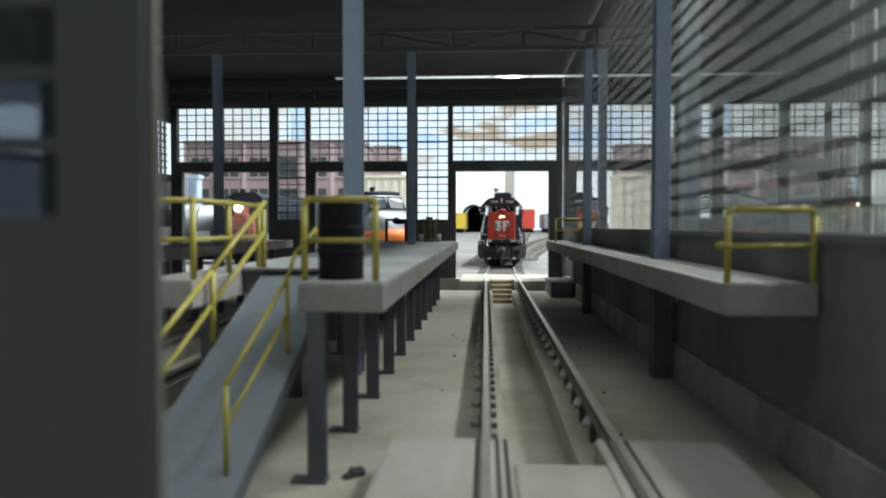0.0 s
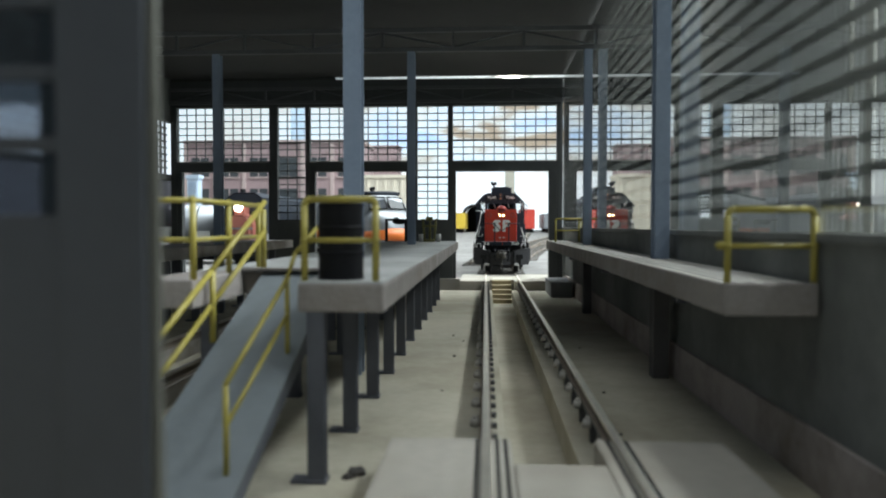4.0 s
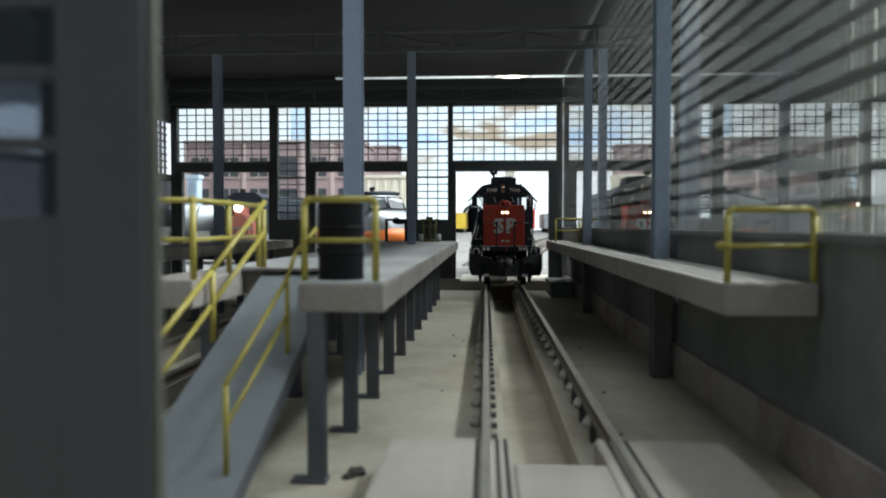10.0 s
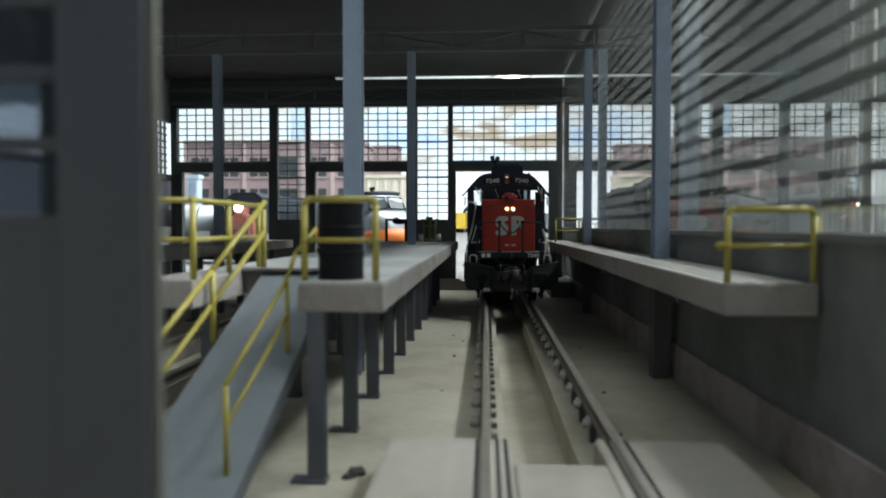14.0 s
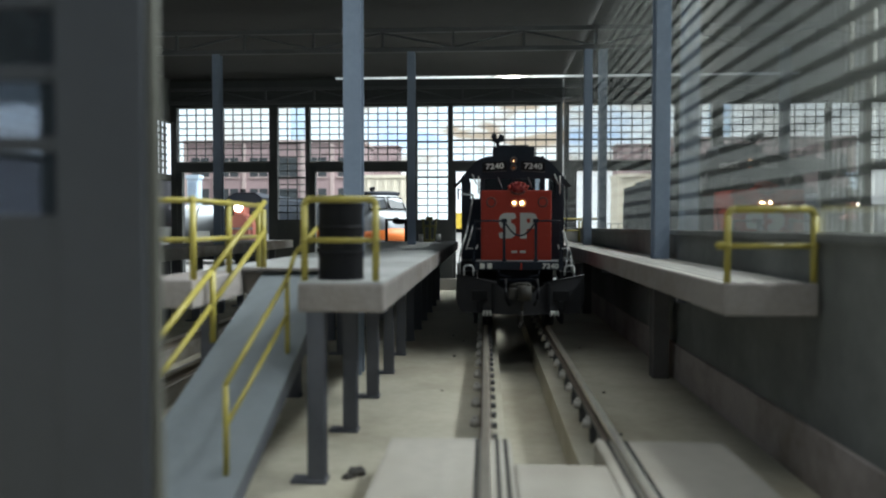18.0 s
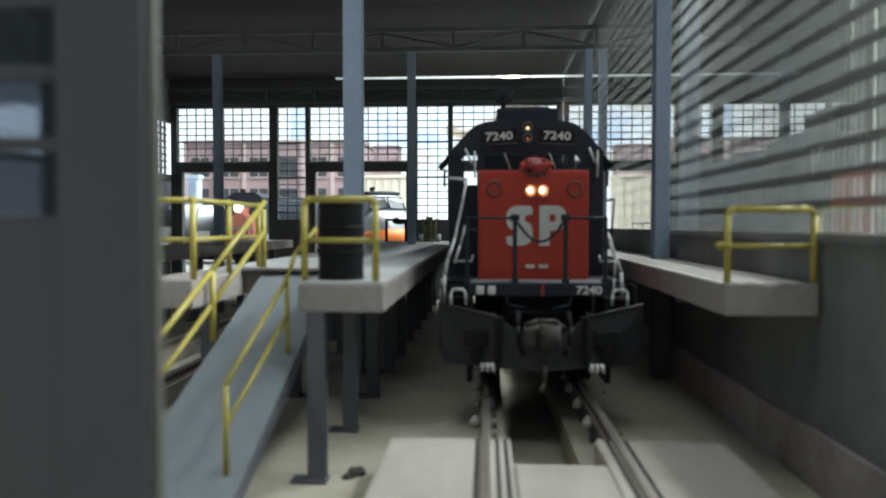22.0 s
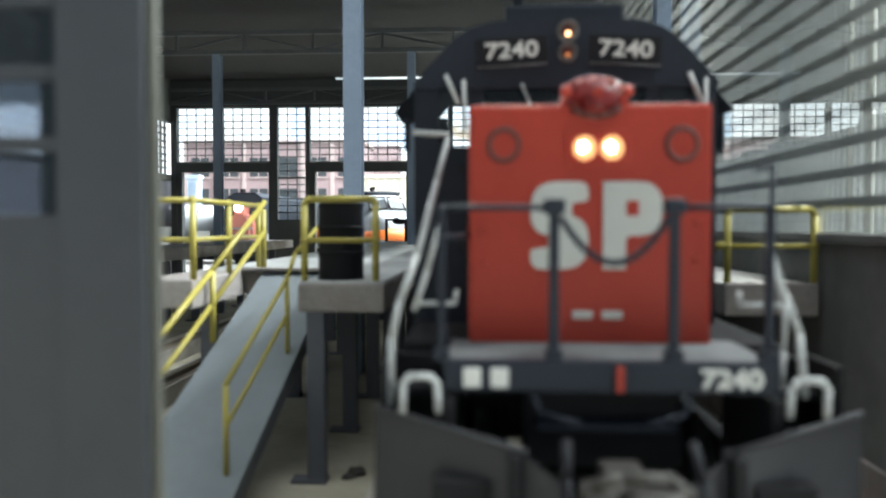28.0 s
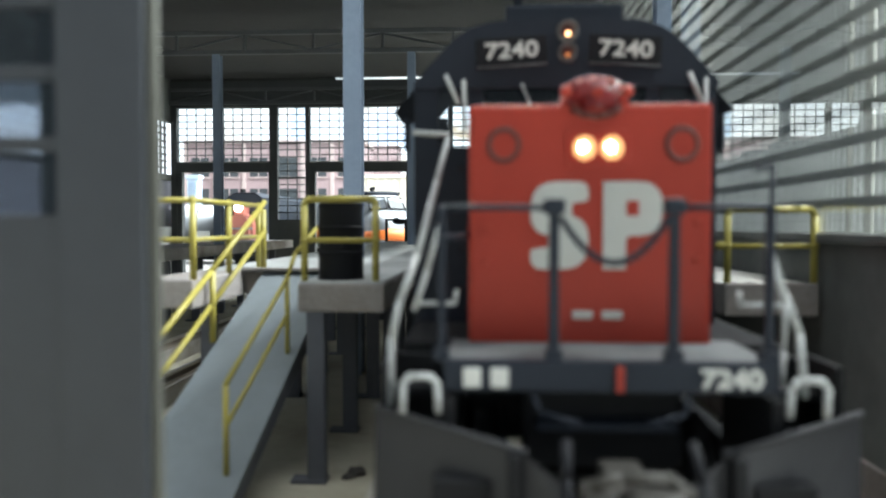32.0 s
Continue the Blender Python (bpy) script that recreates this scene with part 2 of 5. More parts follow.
def sky_paint():
    """A painted sky: pale blue to white low down, with warm grey cloud banks."""
    m = bpy.data.materials.new("painted_sky_glow")
    m.use_nodes = True
    nt = m.node_tree
    b = nt.nodes["Principled BSDF"]
    b.inputs["Roughness"].default_value = 0.9
    co = nt.nodes.new("ShaderNodeTexCoord")
    mp = nt.nodes.new("ShaderNodeMapping")
    mp.inputs["Scale"].default_value = (1, 1, 2.6)
    nt.links.new(co.outputs["Object"], mp.inputs[0])
    ns = nt.nodes.new("ShaderNodeTexNoise")
    ns.inputs["Scale"].default_value, ns.inputs["Detail"].default_value = 3.2, 5
    nt.links.new(mp.outputs[0], ns.inputs["Vector"])
    sp = nt.nodes.new("ShaderNodeSeparateXYZ")
    nt.links.new(co.outputs["Object"], sp.inputs[0])
    up = nt.nodes.new("ShaderNodeMapRange")
    up.inputs["From Min"].default_value, up.inputs["From Max"].default_value = 0.2, 0.34
    nt.links.new(sp.outputs["Z"], up.inputs["Value"])
    off = nt.nodes.new("ShaderNodeMath")
    off.operation = "SUBTRACT"
    off.inputs[1].default_value = 0.5
    nt.links.new(ns.outputs["Fac"], off.inputs[0])
    mix = nt.nodes.new("ShaderNodeMath")
    mix.operation = "MULTIPLY_ADD"
    mix.inputs[2].default_value = 0.5
    nt.links.new(off.outputs[0], mix.inputs[0])
    side = nt.nodes.new("ShaderNodeMapRange")
    side.inputs["From Min"].default_value, side.inputs["From Max"].default_value = -0.55, -0.25
    side.inputs["To Min"].default_value = 0.15
    nt.links.new(sp.outputs["X"], side.inputs["Value"])
    both = nt.nodes.new("ShaderNodeMath")
    both.operation = "MULTIPLY"
    nt.links.new(up.outputs[0], both.inputs[0])
    nt.links.new(side.outputs[0], both.inputs[1])
    nt.links.new(both.outputs[0], mix.inputs[1])
    rp = nt.nodes.new("ShaderNodeValToRGB")
    e = rp.color_ramp.elements
    e[0].position, e[0].color = 0.38, (0.52, 0.68, 0.92, 1)
    e[1].position, e[1].color = 0.57, (0.44, 0.36, 0.28, 1)
    mid = e.new(0.5)
    mid.color = (0.80, 0.86, 0.90, 1)
    sub = nt.nodes.new("ShaderNodeVectorMath")
    sub.operation = "SUBTRACT"
    sub.inputs[1].default_value = (-0.09, 0, 0.43)
    nt.links.new(co.outputs["Object"], sub.inputs[0])
    sq = nt.nodes.new("ShaderNodeVectorMath")
    sq.operation = "MULTIPLY"
    sq.inputs[1].default_value = (3.6, 0, 13.0)
    nt.links.new(sub.outputs[0], sq.inputs[0])
    ln = nt.nodes.new("ShaderNodeVectorMath")
    ln.operation = "LENGTH"
    nt.links.new(sq.outputs[0], ln.inputs[0])
    bank = nt.nodes.new("ShaderNodeMapRange")
    bank.inputs["From Min"].default_value, bank.inputs["From Max"].default_value = 1.1, 0.1
    bank.inputs["To Min"].default_value, bank.inputs["To Max"].default_value = 0.0, 0.095
    nt.links.new(ln.outputs["Value"], bank.inputs["Value"])
    tot = nt.nodes.new("ShaderNodeMath")
    nt.links.new(mix.outputs[0], tot.inputs[0])
    nt.links.new(bank.outputs[0], tot.inputs[1])
    nt.links.new(tot.outputs[0], rp.inputs[0])
    nt.links.new(rp.outputs[0], b.inputs["Base Color"])
    nt.links.new(rp.outputs[0], b.inputs["Emission Color"])
    # the paint glows itself, in place of room light on the backdrop
    b.inputs["Emission Strength"].default_value = 0.72
    return m


SKY = sky_paint()

# ---- building helpers: all figures in model millimetres ----
MM = 0.001


def box(bm, x0, x1, y0, y1, z0, z1, bevel=0.0):
    vs = [bm.verts.new((x, y, z)) for z in (z0, z1) for y in (y0, y1) for x in (x0, x1)]
    fs = [bm.faces.new([vs[i] for i in q]) for q in ((0, 2, 3, 1), (4, 5, 7, 6), (0, 1, 5, 4), (2, 6, 7, 3), (0, 4, 6, 2), (1, 3, 7, 5))]
    if bevel:
        es = list({e for f in fs for e in f.edges})
        bmesh.ops.bevel(bm, geom=es, offset=bevel, segments=2, affect="EDGES", profile=0.6)
    return bm


def boxes(*rows, bevel=0.0):
    bm = bmesh.new()
    for r in rows:
        box(bm, *r, bevel=bevel)
    return bm


def rod(bm, a, b, r, seg=10, r2=None):
    a, b = Vector(a), Vector(b)
    q = (b - a).to_track_quat("Z", "Y").to_matrix()
    rings = []
    for p, rr in ((a, r), (b, r if r2 is None else r2)):
        rings.append([bm.verts.new(p + q @ Vector((rr * math.cos(2 * math.pi * i / seg), rr * math.sin(2 * math.pi * i / seg), 0))) for i in range(seg)])
    for i in range(seg):
        f = bm.faces.new((rings[0][i], rings[0][(i + 1) % seg], rings[1][(i + 1) % seg], rings[1][i]))
        f.smooth = True
    bm.faces.new(rings[0][::-1])
    bm.faces.new(rings[1])
    return bm


def wire(bm, pts, r, seg=8):
    """A bent wire with rounded elbows."""
    for a, b in zip(pts, pts[1:]):
        rod(bm, a, b, r, seg)
    for p in pts[1:-1]:
        bmesh.ops.create_icosphere(bm, subdivisions=1, radius=r * 1.02, matrix=Matrix.Translation(p))
    return bm


def torus(bm, x, y, z, big, r, n=24, k=8):
    """A ring standing across y."""
    rows = []
    for i in range(n):
        a = 2 * math.pi * i / n
        rows.append([bm.verts.new((x + (big + r * math.cos(2 * math.pi * j / k)) * math.cos(a), y + r * math.sin(2 * math.pi * j / k), z + (big + r * math.cos(2 * math.pi * j / k)) * math.sin(a))) for j in range(k)])
    for i in range(n):
        for j in range(k):
            f = bm.faces.new((rows[i][j], rows[(i + 1) % n][j], rows[(i + 1) % n][(j + 1) % k], rows[i][(j + 1) % k]))
            f.smooth = True
    return bm


def prism(bm, outline, y0, y1):
    """Extrudes an outline of (x, z) from y0 to y1."""
    a = [bm.verts.new((x, y0, z)) for x, z in outline]
    b = [bm.verts.new((x, y1, z)) for x, z in outline]
    bm.faces.new(a)
    bm.faces.new(b[::-1])
    n = len(outline)
    for i in range(n):
        bm.faces.new((a[(i + 1) % n], a[i], b[i], b[(i + 1) % n]))
    return bm


def mesh_of(name, bm, material):
    bmesh.ops.recalc_face_normals(bm, faces=bm.faces)
    bm.transform(Matrix.Scale(MM, 4))
    me = bpy.data.meshes.new(name)
    bm.to_mesh(me)
    bm.free()
    if material:
        me.materials.append(material)
    return me


def thing(name, label, category, at=(0, 0, 0), group="", kind=""):
    ob = new(name)
    ob.empty_display_size = 0.005
    ob.location = Vector(at) * MM
    return tagged(ob, label, category, group, kind)


def part(name, bm, material, parent=None, label="", at=None):
    """Links a bmesh as one object; its figures are in its thing's space. at: where its own origin lies there."""
    if at is not None:
        bm.transform(Matrix.Translation(-Vector(at)))
    ob = new(name, mesh_of(name, bm, material))
    if at is not None:
        ob.location = Vector(at) * MM
    if parent:
        ob.parent = parent
    return tagged(ob, label)


def piece(name, mesh, parent, at):
    ob = new(name, mesh)
    ob.parent = parent
    ob.location = Vector(at) * MM
    return ob


def setting(name, bm, material, label, category):
    return tagged(part(name, bm, material), label, category, "", "structure")


def words(text, size, material, parent, at, turn=(90, 0, 0), depth=0.08, name="lettering", wide=1.0, bold=0.0):
    cu = bpy.data.curves.new(name, "FONT")
    cu.body, cu.size, cu.extrude, cu.align_x, cu.align_y, cu.offset = text, size * MM, depth * MM, "CENTER", "CENTER", bold * MM
    tmp = new(name, cu)
    me = bpy.data.meshes.new_from_object(tmp)
    bpy.data.objects.remove(tmp)
    me.materials.append(material)
    ob = new(name, me)
    ob.parent = parent
    ob.matrix_basis = pose(at[0] * MM, at[1] * MM, at[2] * MM, *turn) @ Matrix.Diagonal((wide, 1, 1, 1))
    return ob


# ---- plan ----
FLOOR, DECK_Z, ROOF_Z = -9.5, 17.2, 107.0
RAIL_Z, SLAB_Z, YARD_Z = -3.7, -4.3, -5.9
Y_FRONT, Y_ROW_A, Y_ROW_B, Y_END = 42.0, 167.0, 288.0, 409.0
X_WALL, X_LEFT = 42.0, -178.0
TRACK_X = 8.7


# ---- large structure ----
def shed_floor():
    bm = boxes((X_LEFT - 6, -0.9, 99, Y_END - 23, FLOOR - 4, FLOOR), (18.3, X_WALL + 4, 99, Y_END - 23, FLOOR - 4, FLOOR))
    setting("floor", bm, CONCRETE, "pale grey-beige concrete floor of the engine shed", "floor")
    setting("pit_floor", boxes((0.5, 17.5, 88.7, Y_END - 40, -18.5, -14.6)), CONCRETE, "stained concrete floor of the inspection pit", "floor")
    for a, c in ((-0.9, 3.2), (13.4, 18.3)):
        setting("pit_wall", boxes((a, c, 99, Y_END - 23, -18.5, FLOOR + 0.02)), CONCRETE, "low concrete side wall of the inspection pit", "wall")
    # entry slab with the pit's square end
    bm = boxes((-12.9, 3.4, -60, 99, -12, SLAB_Z), (14.6, 31.6, -60, 99, -12, SLAB_Z), (3.4, 14.6, -60, 88.7, -12, SLAB_Z), bevel=0.4)
    setting("entry_slab", bm, SLAB, "pale plaster slab with rails let into it", "floor")
    setting("pit_end", boxes((1.0, 16.6, 86.5, 88.6, -18.5, -12.02)), CONCRETE, "concrete end wall of the pit", "wall")
    bm = boxes((X_LEFT - 6, -12.9, -200, 99, FLOOR - 4, FLOOR - 0.02), (31.6, X_WALL + 4, -200, 99, FLOOR - 4, FLOOR - 0.02), (-12.9, 31.6, -200, -60, FLOOR - 4, FLOOR - 0.02))
    setting("apron", bm, CONCRETE, "pale concrete apron before the shed", "ground")
    # far sill at the door with the steps of the pit
    bm = boxes((-14, 2.2, Y_END - 23, Y_END + 31, FLOOR - 4, SLAB_Z - 0.2), (15.2, 37, Y_END - 23, Y_END + 31, FLOOR - 4, SLAB_Z - 0.2), (2.2, 15.2, Y_END - 12, Y_END + 31, -18, SLAB_Z - 0.2), (X_LEFT, -14, Y_END - 4, Y_END + 4, FLOOR - 4, SLAB_Z - 0.4), (37, X_WALL + 4, Y_END - 4, Y_END + 4, FLOOR - 4, SLAB_Z - 0.4), bevel=0.3)
    setting("door_slab", bm, SLAB, "raised concrete sill under the far door", "floor")
    for i in range(6):
        setting("pit_step", boxes((3.25, 13.35, Y_END - 40 + 4.5 * i, Y_END - 12.1, -17 + 2.05 * i, -14.95 + 2.05 * i - 0.02), bevel=0.15), STEP_WOOD, "worn wooden step at the end of the pit", "stairs")


def bank(y):
    """Height of the yard, which climbs gently away from the shed."""
    u = min(max((y - 640) / 940, 0), 1)
    return YARD_Z + 15.3 * u * u * (3 - 2 * u)


def ground():
    bm = bmesh.new()
    ring = [(Y_END + 4.1, YARD_Z), (640, YARD_Z), (800, bank(800)), (1000, bank(1000)), (1250, bank(1250)), (1580, bank(1580)), (2700, bank(1580)), (2700, -12), (Y_END + 4.1, -12)]
    for x in (-1400, 890):
        bm.faces.new([bm.verts.new((x, y, z)) for y, z in ring])
    bm.verts.ensure_lookup_table()
    n = len(ring)
    for i in range(n):
        bm.faces.new((bm.verts[i], bm.verts[(i + 1) % n], bm.verts[n + (i + 1) % n], bm.verts[n + i]))
    setting("ground", bm, GROUND, "pale ballasted yard ground beyond the shed", "ground")
    setting("layout_table", boxes((-1400, 1050, -900, 2700, -60, -30)), ROOM, "plain board under the model landscape", "table")


def window_wall(y, sgn):
    """A gable wall in bays: posts, headers, glazed panels and three doors. sgn: the side on which the frames stand proud."""
    end = sgn < 0
    name = "wall_end" if end else "wall_front"
    sill = 28 if end else 25.1
    top, over, under = (90.8, 60.6, 54.7) if end else (92, 59.5, 55.5)
    # bays with a door: edges of the glazing above, edges of the doorway
    bays = [(-18.4, 38.7, -16.7, 34.4), (-98.6, -43.9, -95.6, -44.4), (-174.6, -121.4, -171.8, -122.0)] if end else [(-17.8, 36, -17.8, 36), (-98, -43.8, -98, -43.8), (-172.6, -120, -172.6, -120)]
    jamb = (-21.2, -18.4) if end else (-25.0, -19.7)
    posts = [jamb, (bays[0][1], 42), (-43.9, -38.2), (-100.9, -98.6 if end else -98), (-121.4 if end else -120, -116.9), (-178, bays[2][0])]
    m = MULLION if end else JAMB_SHADED
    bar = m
    wall = thing(name, "dark painted steel frame of the glazed gable wall", "wall", (0, y, FLOOR), kind="structure")
    h, low = -FLOOR, (-FLOOR + SLAB_Z - 0.4 if end else 0)
    dep = 2.2 if end else 0.6
    for a, b in posts:
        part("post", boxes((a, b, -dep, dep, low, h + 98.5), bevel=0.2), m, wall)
    if not end:
        part("window_stile", boxes((-26.4, -25.01, 0.2, 1.6, h + 24, h + 92), bevel=0.1), JAMB_EDGE, wall, "dull olive window stile")
        # lighter strip puts the light on the jamb's side face into colour
        part("lit_edge_strip", boxes((-19.69, -19.15, -0.2, 0.5, low, h + 92), bevel=0.1), JAMB_EDGE, wall, "olive strip painting the lit side face of the door jamb")
        part("lower_skin", boxes((-38.2, -25.05, 0.65, 1.4, low, h + 22)), JAMB_EDGE, wall, "dull olive lower panel")
    for (a, b, c, d) in bays:
        part("door_header", boxes((a - 1.9 * (not end), b + 0.2 * (not end), -dep + 0.05, dep - 0.05, h + under, h + over)), m, wall)
        if end:
            for e, f in ((a, c), (d, b)):
                part("door_frame", boxes((e + 0.01, f, -dep + 0.25, dep - 0.25, low, h + under - 0.01), bevel=0.1), m, wall)
            part("header_edge", boxes((a + 0.5, b - 0.5, -dep - 0.25, -dep + 0.04, h + over - 0.7, h + over - 0.1)), GRID_BAR, wall, "pale edge strip of the door header")
    for a, b in ((-38.3, jamb[0] + 0.1), (-117, -100.8)):
        part("lower_panel", boxes((a, b, -dep + 0.1, dep - 0.1, low, h + sill)), m, wall)
    part("top_panel", boxes((X_LEFT, X_WALL, -dep + 0.06, dep - 0.06, h + top, h + 105.6)), m, wall)
    # glazing
    panels = [(*bays[0][:2], over, top), (-38.2, jamb[0], sill, top), (*bays[1][:2], over, top), (-116.9, -100.9, sill, top), (*bays[2][:2], over, top)]
    for i, (a, b, z0, z1) in enumerate(panels):
        w = thing(f"window_{i + 1 + (0 if end else 10)}", "steel window of many small panes in a dark grid", "window", ((a + b) / 2, y, z0), kind="structure")
        cx = (a + b) / 2
        n = max(2, round((b - a) / 5.5))
        pw = (b - a) / n
        rows = 8 if z1 - z0 < 40 else 16
        ph = (z1 - z0) / rows
        for k in range(1, n):
            part("muntin", boxes((a + k * pw - 0.27 - cx, a + k * pw + 0.27 - cx, -0.3, 0.3, 0.02, z1 - z0 - 0.02)), bar, w)
        for k in range(1, rows):
            t = (0.5 if (rows - k) in (5, 10) else 0.28) if end else 0.42
            part("transom_bar", boxes((a - cx, b - cx, -0.35, 0.35, k * ph - t, k * ph + t)), bar, w)
        pane = mesh_of("pane", boxes((-pw / 2 + 0.05, pw / 2 - 0.05, -0.08, 0.08, -ph / 2 + 0.05, ph / 2 - 0.05)), GLASS if end else DUSTY_GLASS)
        for k in range(n):
            for j in range(rows):
                ob = piece("pane", pane, w, (a + (k + 0.5) * pw - cx, 0, (j + 0.5) * ph))
                ob.visible_shadow = False


def room_lamp():
    c = thing("ceiling_light", "bright fluorescent ceiling light far beyond the yard", "ceiling light", (156, 4600, 932))
    # two cones swell the tube to take in its glare
    part("tube", rod(rod(bmesh.new(), (-85, 0, 0), (0, 0, 0), 3, 12, 17), (0, 0, 0), (85, 0, 0), 17, 12, 3), TUBE, c)
    # added glowing line that draws the bright slit under the roof
    part("slit_glow_line", rod(bmesh.new(), (-1050, 10, 8), (900, 10, 8), 0.3, 8), SLIT_GLOW, c)
    part("housing", boxes((-130, 130, -40, 40, 20, 50)), WHITE, c)
    for x in (-90, 90):
        part("hanger", rod(bmesh.new(), (x, 0, 50), (x, 0, 550), 4, 8), WHITE, c)
    tagged(part("room_ceiling", boxes((-1500, 1080, 3400, 4720, 1500.1, 1510)), ROOM), "plain pale ceiling of the room", "ceiling", "", "structure")


def truss(y, z0, z1, x0, x1, n):
    t = thing("roof_truss", "dark riveted steel roof truss with diagonal braces", "truss", ((x0 + x1) / 2, y, z0), "roof trusses")
    cx = (x0 + x1) / 2
    part("bottom_chord", boxes((x0 - cx, x1 - cx, -1, 1, 0, 1.6)), DARK_STEEL, t)
    part("top_chord", boxes((x0 - cx, x1 - cx, -1, 1, z1 - z0 - 1.6, z1 - z0)), DARK_STEEL, t)
    step = (x1 - x0) / n
    for i in range(n + 1):
        x = x0 - cx + i * step
        part("web_post", boxes((x - 0.5, x + 0.5, -0.6, 0.6, 1.6, z1 - z0 - 1.6)), DARK_STEEL, t)
    for i in range(n):
        x = x0 - cx + i * step
        bm = bmesh.new()
        a, b = (1.6, z1 - z0 - 1.6) if i % 2 == 0 else (z1 - z0 - 1.6, 1.6)
        rod(bm, (x, 0, a), (x + step, 0, b), 0.45, 6)
        part("diagonal_brace", bm, DARK_STEEL, t)


def i_column(x, y, z0, z1, w=4.2, group="shed columns"):
    c = thing("steel_column", "blue-grey painted steel column of H section", "column", (x, y, z0), group)
    h = z1 - z0
    for s in (-1, 1):
        part("flange", boxes((-w / 2, w / 2, s * w / 2 - 0.35, s * w / 2 + 0.35, 0, h), bevel=0.1), STEEL_BLUE, c)
    part("web", boxes((-0.35, 0.35, -w / 2 + 0.36, w / 2 - 0.36, 0, h)), STEEL_BLUE, c)
    # added sleeve whose colour carries the shade under the deck
    if x > 30:
        part("shade_sleeve", boxes((-w / 2 - 0.1, w / 2 + 0.1, -w / 2 - 0.45, w / 2 + 0.45, 0, DECK_Z - z0 - 4.5), bevel=0.15), FOOT_SHADE, c, "brown-grey sleeve painting the deck's shade on the foot")
    return c


def side_wall():
    """The glazed long wall: foundation, dado, grid of bars, clear sheet."""
    x = X_WALL
    setting("wall_side_base", boxes((x, x + 5, Y_FRONT, Y_END + 4, FLOOR - 4, -1.8)), BASE_BROWN, "low concrete foundation of the long wall", "wall")
    setting("wall_side_dado", boxes((x + 0.6, x + 4.5, Y_FRONT, Y_END + 4, -1.8, 22.4)), DADO, "plain dark grey lower wall", "wall")
    setting("wall_side_sill", boxes((x - 0.3, x + 4.6, Y_FRONT, Y_END + 4, 22.4, 23.6), bevel=0.2), DADO, "dark grey sill under the long window", "sill")
    w = thing("window_side", "long factory window, a grid of small clear panes", "window", (x, Y_FRONT, 23.6), kind="structure")
    L, H = Y_END - Y_FRONT - 3, 105.5 - 23.6
    pw, ph = 1.35, 3.6
    k = 0
    while k * pw < L:
        t = 0.36 if k % 12 == 0 else 0.27
        part("muntin", boxes((0.30, 0.36, k * pw - t, k * pw + t, 0, H)), PALE_BAR, w)
        k += 1
    for j in range(1, int(H / ph) + 1):
        t = 0.78 if j % 5 == 0 else 0.62
        part("transom_bar", boxes((0.29, 0.37, 0, L, j * ph - t, j * ph + t)), GREY_BAR, w)
    ob = part("clear_sheet", boxes((0.0, 0.25, 0, L, 0, H)), SHEET, w, "clear glossy sheet behind the panes")
    ob.visible_shadow = False


def outside_pipes():
    p = thing("outside_pipes", "two pale plastic pipes standing outside the glazed wall", "pipe", (60, 119, -30))
    for x, y, rad in ((0, 0, 0.6), (-1.6, 3.4, 0.4)):
        part("pipe", rod(bmesh.new(), (x, y, 0), (x, y, 122), rad, 12), WHITE, p)
    part("clip", boxes((-2.2, 0.8, -0.9, 4.2, 78, 79.4), bevel=0.2), WHITE, p)
    part("cap", rod(bmesh.new(), (0, 0, 122), (0, 0, 132), 0.66, 12), YELLOW_CAR, p, "ochre sleeve on the pipe")


def room():
    setting("room_wall_end", boxes((-1500, 1060, 4700, 4720, -60, 1500)), ROOM_WALL, "plain pale end wall of the room", "wall")
    setting("room_wall", boxes((1060, 1080, -900, 4720, -60, 1500)), ROOM_WALL, "plain beige wall of the room beside the model", "wall")


def left_wall():
    x = X_LEFT
    setting("wall_left", boxes((x - 4, x, Y_FRONT, Y_END + 4, FLOOR, 24)), DADO, "plain dark grey long wall", "wall")
    setting("window_left_lower", boxes((x - 2.3, x - 1.9, Y_FRONT, Y_END + 4, 24, 50)), DARK_TINT_GLASS, "dark tinted low glazing of the long wall", "window").visible_shadow = False
    setting("wall_left_band", boxes((x - 4, x, Y_FRONT, Y_END + 4, 50, 53.4)), DADO, "dark band under the long window", "wall")
    setting("wall_left_top", boxes((x - 4, x, Y_FRONT, Y_END + 4, 83, 106.9)), DADO, "dark wall above the long window", "wall")
    w = thing("window_left", "long factory window in a dark grid", "window", (x - 2, Y_FRONT, 53.4), kind="structure")
    L, H = Y_END - Y_FRONT - 3, 29.6
    for k in range(int(L / 5.4) + 1):
        part("muntin", boxes((-0.6, 0.6, k * 5.4 - 0.35, k * 5.4 + 0.35, 0, H)), MULLION, w)
    for j in range(1, 8):
        part("transom_bar", boxes((-0.65, 0.65, 0, L, j * 3.7 - 0.35, j * 3.7 + 0.35)), MULLION, w)


def roof():
    bm = boxes((X_LEFT - 6, X_WALL + 6, 158, Y_END - 1.5, ROOF_Z, ROOF_Z + 3))
    tagged(part("ceiling", bm, ROOF), "plain dark underside of the shed roof", "ceiling", "", "structure")
    # strip added to block the bright wall showing through the roof gap
    setting("gap_mask", boxes((X_LEFT, -84, Y_END - 1.4, Y_END - 0.6, ROOF_Z - 3.5, ROOF_Z + 2)), ROOF, "added dark strip masking part of the gap under the roof", "trim")


